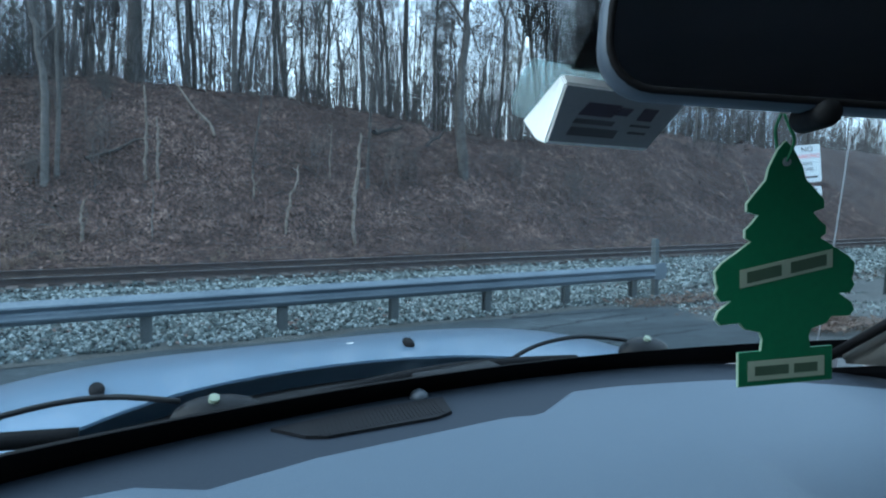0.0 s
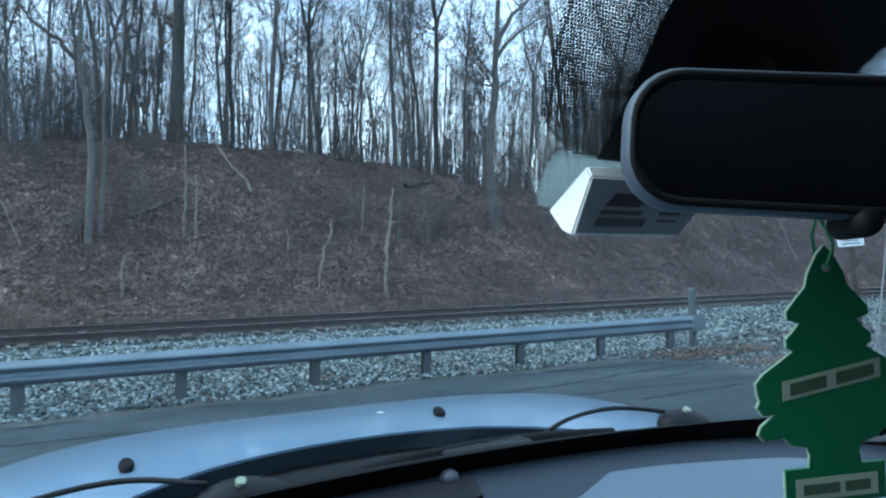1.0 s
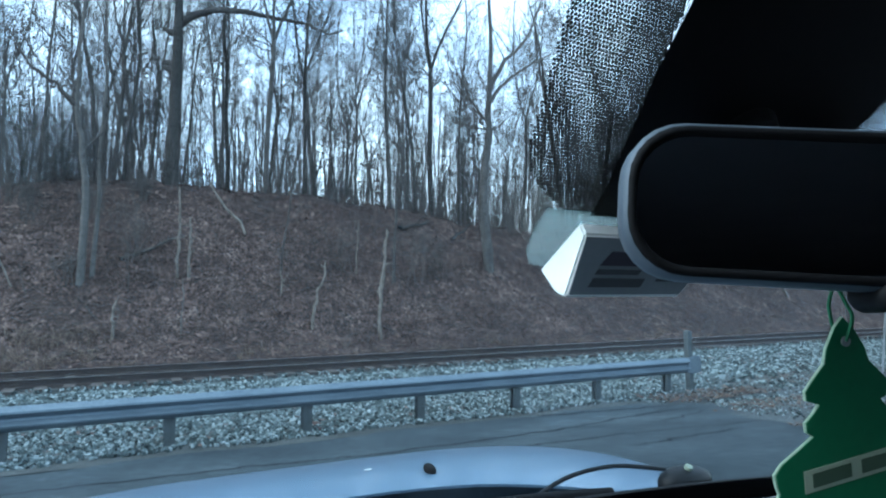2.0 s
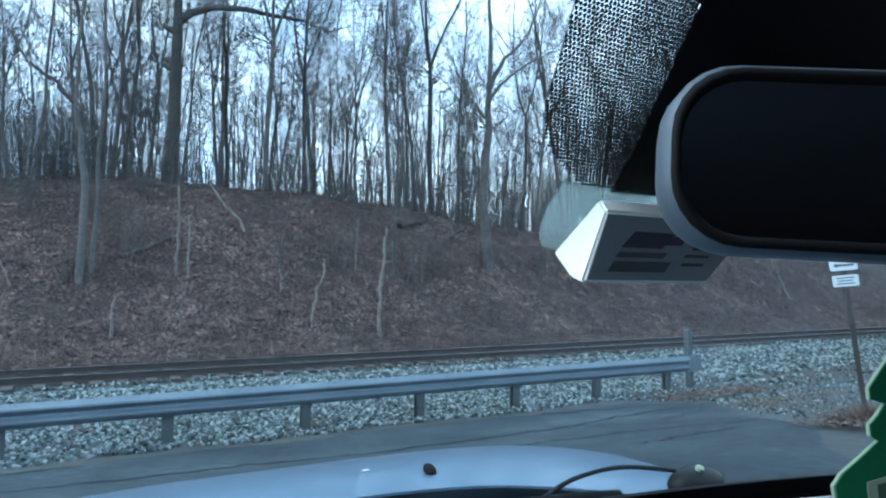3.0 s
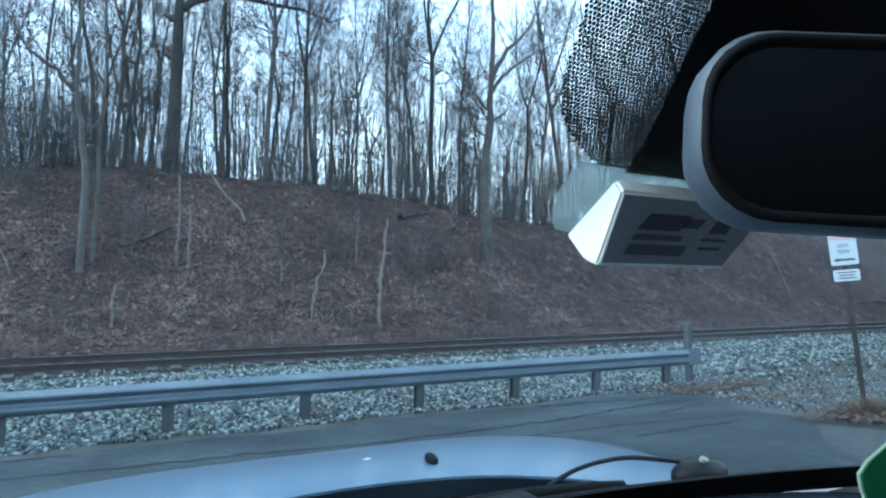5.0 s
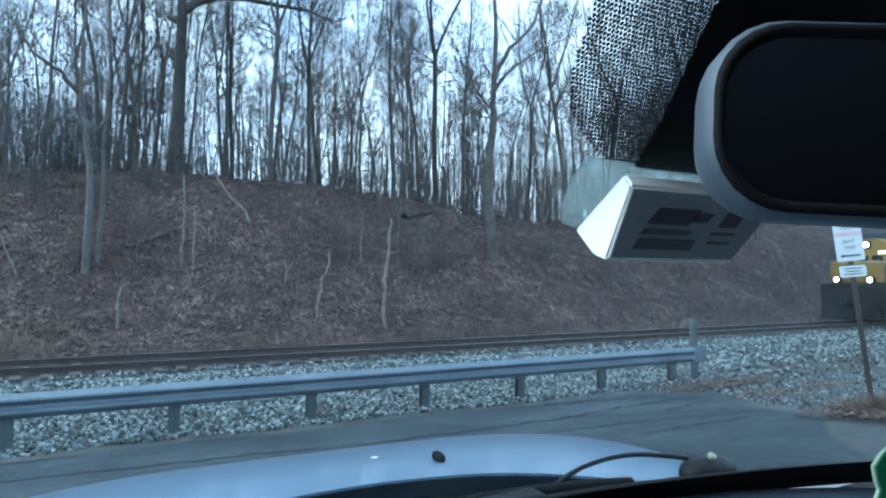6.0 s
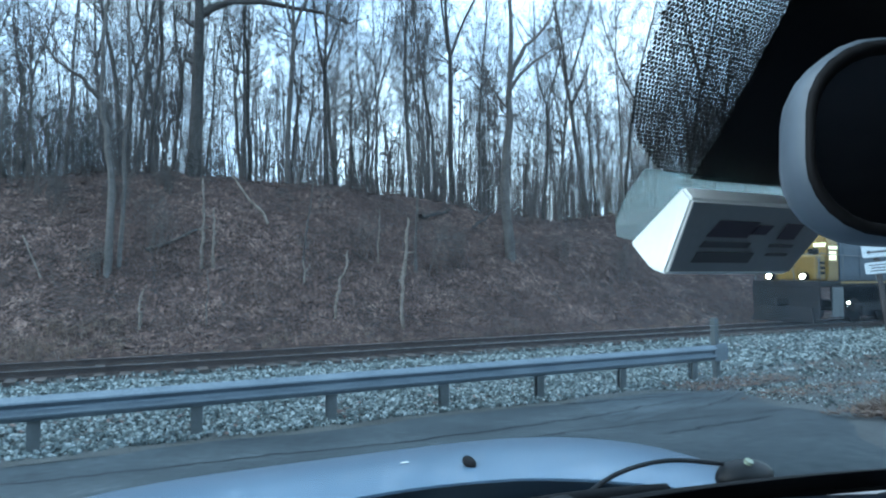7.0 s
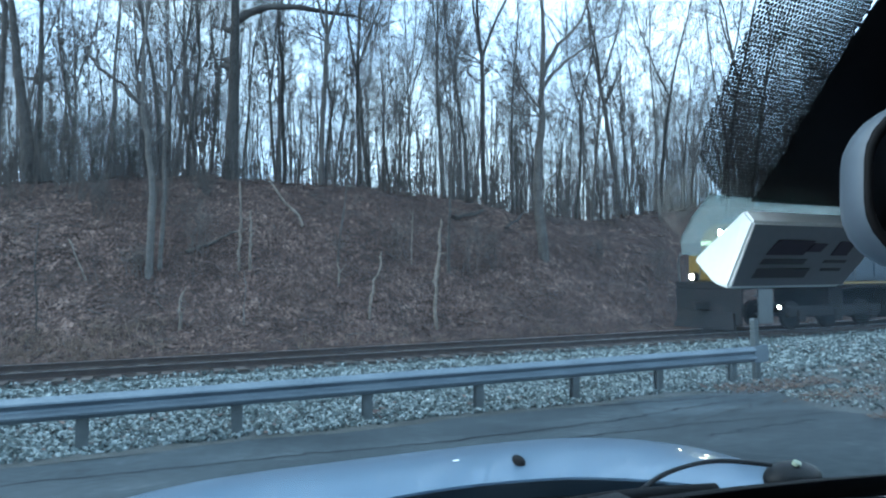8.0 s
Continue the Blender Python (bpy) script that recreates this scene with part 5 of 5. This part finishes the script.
# ---- locomotive ----
def locomotive():
    """Origin at rail height under its front; it runs towards -x."""
    o = thing("locomotive", (90, RAIL_Y + 0.755, RAIL_Z + 0.004), "dark blue diesel locomotive with a yellow end and lit lamps", "locomotive")
    sec = [(-1.22, 1.75), (1.22, 1.75), (1.22, 3.15), (1.05, 3.62), (0.6, 3.86), (-0.6, 3.86), (-1.05, 3.62), (-1.22, 3.15)]
    def hull(x0, x1, sc=1.0, slope=0.0, top=0.0):
        b = bmesh.new()
        A = [b.verts.new((x0 + slope * (z - 1.75), y * sc, z + (top if z > 3 else 0))) for y, z in sec]
        B = [b.verts.new((x1, y * sc, z + (top if z > 3 else 0))) for y, z in sec]
        n = len(sec)
        b.faces.new(A[::-1])
        b.faces.new(B)
        for i in range(n):
            b.faces.new((A[i], A[(i + 1) % n], B[(i + 1) % n], B[i]))
        bmesh.ops.recalc_face_normals(b, faces=b.faces[:])
        bmesh.ops.bevel(b, geom=b.edges[:], offset=0.05, segments=2, affect="EDGES")
        return b
    end = part("yellow_end", hull(0.85, 1.65, 1.0, 0.05), M_YELLOW, o, "yellow painted cab end")
    nose = part("nose", box(0.25, 0.87, -1.18, 1.18, 1.75, 2.78, 0.10, 3), M_YELLOW, o, "low yellow nose")
    for y in (-0.62, 0.0, 0.62):
        part("front_window", box(0.868, 0.95, y - 0.24, y + 0.24, 2.80, 3.06, 0.03), M_DARKGLASS, end, "dark cab window")
    # glow added here for the lamplight on this side, no lamp behind it
    part("side_window", box(1.0, 1.5, -1.228, -1.19, 2.55, 2.95, 0.03), M_SIDEGLOW, end, "cab side window, its glow standing for lamplight")
    part("body", hull(1.655, 17.5, 1.0, 0.0, 0.30), M_NAVY, o, "dark blue long body")
    part("cab", hull(17.505, 20.5, 1.22, 0.0, 0.55), M_NAVY, o, "dark blue cab")
    part("sill", box(-0.05, 21.6, -1.5, 1.5, 1.5, 1.745, 0.03), M_UNDER, o)
    stripe = box(1.3, 21.6, -1.508, -1.5, 1.64, 1.72)
    part("sill_stripe", stripe, M_YELLOW, o, "faded yellow sill stripe")
    # door, panels and grilles on the sides
    part("nose_door", box(0.235, 0.30, -0.3, 0.3, 1.85, 2.6, 0.02), M_YELLOW, nose)
    part("side_panel", box(0.95, 1.55, -1.235, -1.215, 1.9, 2.5, 0.02), M_YELLOW, end)
    for k in range(3):
        part("nose_louvre", box(0.4, 0.8, -1.19, -1.17, 2.0 + 0.2 * k, 2.12 + 0.2 * k, 0.01), M_UNDER, nose)
    for i in range(14):
        part("body_door", box(1.9 + i * 1.1, 2.9 + i * 1.1, -1.245, -1.215, 1.9, 3.1, 0.012), M_NAVY, o)
    part("headlight", box(0.86, 1.0, -0.34, 0.34, 3.38, 3.74, 0.05, 2), M_UNDER, end, "twin headlight housing")
    for y in (-0.16, 0.16):
        part("lamp", cyl((0.875, y, 3.56), (0.84, y, 3.56), 0.11, sides=20), M_LAMP, end, "lit headlamp")
    for y in (-0.9, 0.9):
        part("number_board", box(0.88, 0.98, y - 0.24, y + 0.24, 3.12, 3.28, 0.015), M_BOARD, end, "lit pale number board")
    part("number_board", box(1.0, 1.55, -1.235, -1.19, 3.02, 3.14, 0.01), M_BOARD, end, "lit pale number board")
    for y in (-0.75, 0.75):
        d = part("ditch_light", cyl((0.2, y, 1.93), (0.02, y, 1.93), 0.17, sides=18), M_UNDER, o, "round ditch light")
        part("lamp", cyl((0.025, y, 1.93), (0.0, y, 1.93), 0.105, sides=18), M_DITCH, d, "lit ditch lamp")
    # pilot, coupler, steps
    pil = prism([(-1.45, 0.25), (1.45, 0.25), (1.5, 1.5), (-1.5, 1.5)], 0.10, pose(-0.05, 0, 0, 0, 0, -90), 0.02)
    part("pilot", pil, M_UNDER, o, "grimy steel pilot plate")
    part("plow", prism([(-1.4, 0.12), (1.4, 0.12), (1.2, 0.75), (-1.2, 0.75)], 0.12, pose(-0.35, 0, 0, 0, 0, -90) @ pose(0, 0, 0, -18), 0.02), M_UNDER, o, "low snow plow")
    part("coupler", box(-0.75, 0.0, -0.14, 0.14, 0.75, 1.05, 0.04), M_UNDER, o)
    for y in (-1, 1):
        st = part("step_well", box(0.75, 1.45, *sorted((y * 1.44, y * 1.5)), 0.32, 1.5, 0.01), M_STEEL, o, "pale grey step panel")
        for k in range(4):
            part("step", box(0.75, 1.45, *sorted((y * 1.3, y * 1.53)), 0.35 + k * 0.3, 0.385 + k * 0.3), M_STEEL, st)
        part("ground_lamp", cyl((1.85, y * 1.40, 0.85), (1.85, y * 1.46, 0.85), 0.05, sides=12), M_DITCH, o, "small lit step lamp")
        sweep("handrail", [(0.1, y * 1.42, 1.75), (0.1, y * 1.42, 2.75), (0.6, y * 1.42, 2.8), (3, y * 1.42, 2.75), (9, y * 1.42, 2.75), (17.4, y * 1.42, 2.75)], 0.022, M_YELLOW if y > 2 else M_STEEL, o, 6)
        for k in range(8):
            part("stanchion", cyl((1.6 + k * 2.2, y * 1.42, 1.74), (1.6 + k * 2.2, y * 1.42, 2.75), 0.02, sides=6), M_STEEL, o)
    for y in (-0.4, 0.4):
        sweep("handrail", [(0.02, y * 3.4, 1.75), (0.02, y * 3.4, 2.7), (0.02, y, 2.7), (0.02, y, 1.75)], 0.022, M_STEEL, o, 6)
    tank = cyl((8.2, 0, 0.82), (12.4, 0, 0.82), 0.62, sides=24)
    for v in tank.verts:
        v.co.y *= 2.1
    part("fuel_tank", tank, M_UNDER, o, "grimy rounded fuel tank", True)
    wheels = []
    for x in (3.2, 15.4):
        tr = part("truck_frame", box(x - 0.6, x + 4.6, -1.22, -1.02, 0.45, 0.85, 0.05), M_UNDER, o, "heavy grimy truck side frame")
        part("side_frame", box(x - 0.6, x + 4.6, 1.02, 1.22, 0.45, 0.85, 0.05), M_UNDER, tr)
        part("bolster", box(x + 1.6, x + 2.4, -1.2, 1.2, 0.6, 1.5, 0.05), M_UNDER, tr)
        for k in range(3):
            part("journal_box", box(x + k * 2 - 0.2, x + k * 2 + 0.2, -1.32, -1.2, 0.3, 0.72, 0.04), M_UNDER, tr)
            b = cyl((0, -0.98, 0), (0, 0.98, 0), 0.09, sides=10)
            for y in (-1, 1):
                cyl((0, y * 0.72, 0), (0, y * 0.86, 0), 0.51, sides=28, bm=b)
            w = part("wheelset", b, M_UNDER, o)
            wheels.append((w, x + k * 2))
    return o, wheels


SPEED = 6.45


def train_x(t):
    return 18.2 + SPEED * (8.0 - t)


# ---- build ----
ground()
gravel_bed()
road()
railway()
guardrail("guardrail", -12.55, 11.12, 9.57, 0.0, "galvanised steel guardrail on short posts along the road edge", True)
endpost = part("end_post", prism([(-0.06, -0.4), (0.06, -0.4), (0.06, 1.16), (0.04, 1.19), (-0.04, 1.19), (-0.06, 1.16)], 0.12, pose(0, 0, 0, 0, -2.5, 0), 0.008), M_POSTST)
endpost.location = (11.30, 9.62, 0.08)
tagged(endpost, "weathered grey post standing past the guardrail's end", "post")
guardrail("guardrail", 15.2, 30.5, 6.9, radians(-8), "second pale guardrail beyond the gravel opening", False)
forest()
bank_things()
parking_sign()
CAR_OB = car()
toll_tag()
FRESHENER = air_freshener()
TRAIN, WHEELS = locomotive()
stones()
scatter_leaves("leaf_litter", ((-8, 20, 20.9, 33.5, 110000, 0.058), (20, 50, 20.9, 33, 32000, 0.085), (-6, 20, 9.4, 14, 1300, 0.05)), M_LEAF, "thick brown fallen leaves covering the bank", 21)
scatter_leaves("leaf_drift", ((9.6, 12.6, 8.5, 9.6, 1900, 0.036), (9.7, 12.5, 6.9, 7.8, 420, 0.034), (8.8, 10.2, 5.8, 7.3, 200, 0.03), (6.7, 8.1, 3.5, 4.5, 1300, 0.026), (14, 22, 9, 10.4, 420, 0.045)), M_ORANGE, "drift of rusty fallen leaves at the road edge", 22)


def motions():
    times = [round(k * 0.1, 1) for k in range(81)]
    walk(TRAIN, [(t, pose(train_x(t), RAIL_Y + 0.755, RAIL_Z + 0.004)) for t in (0.0, 2.0, 4.0, 6.0, 8.0)])
    walk(FRESHENER, [(t, pose(x, 0.289, z, 0, tilt, turn)) for t, x, z, tilt, turn in ((0.0, 0.3632, 2.208, 0, 0), (0.5, 0.3632, 2.2075, 0.6, 1), (1.0, 0.363, 2.206, 0, 2), (1.5, 0.363, 2.205, -0.6, 3), (2.0, 0.363, 2.205, 0, 4), (4.0, 0.361, 2.205, 0.3, 4), (8.0, 0.361, 2.205, 0, 4))])
    for w, x in WHEELS:
        walk(w, [(t, pose(x, 0, 0.51, 0, -math.degrees(SPEED * t / 0.51), 0)) for t in times])


motions()
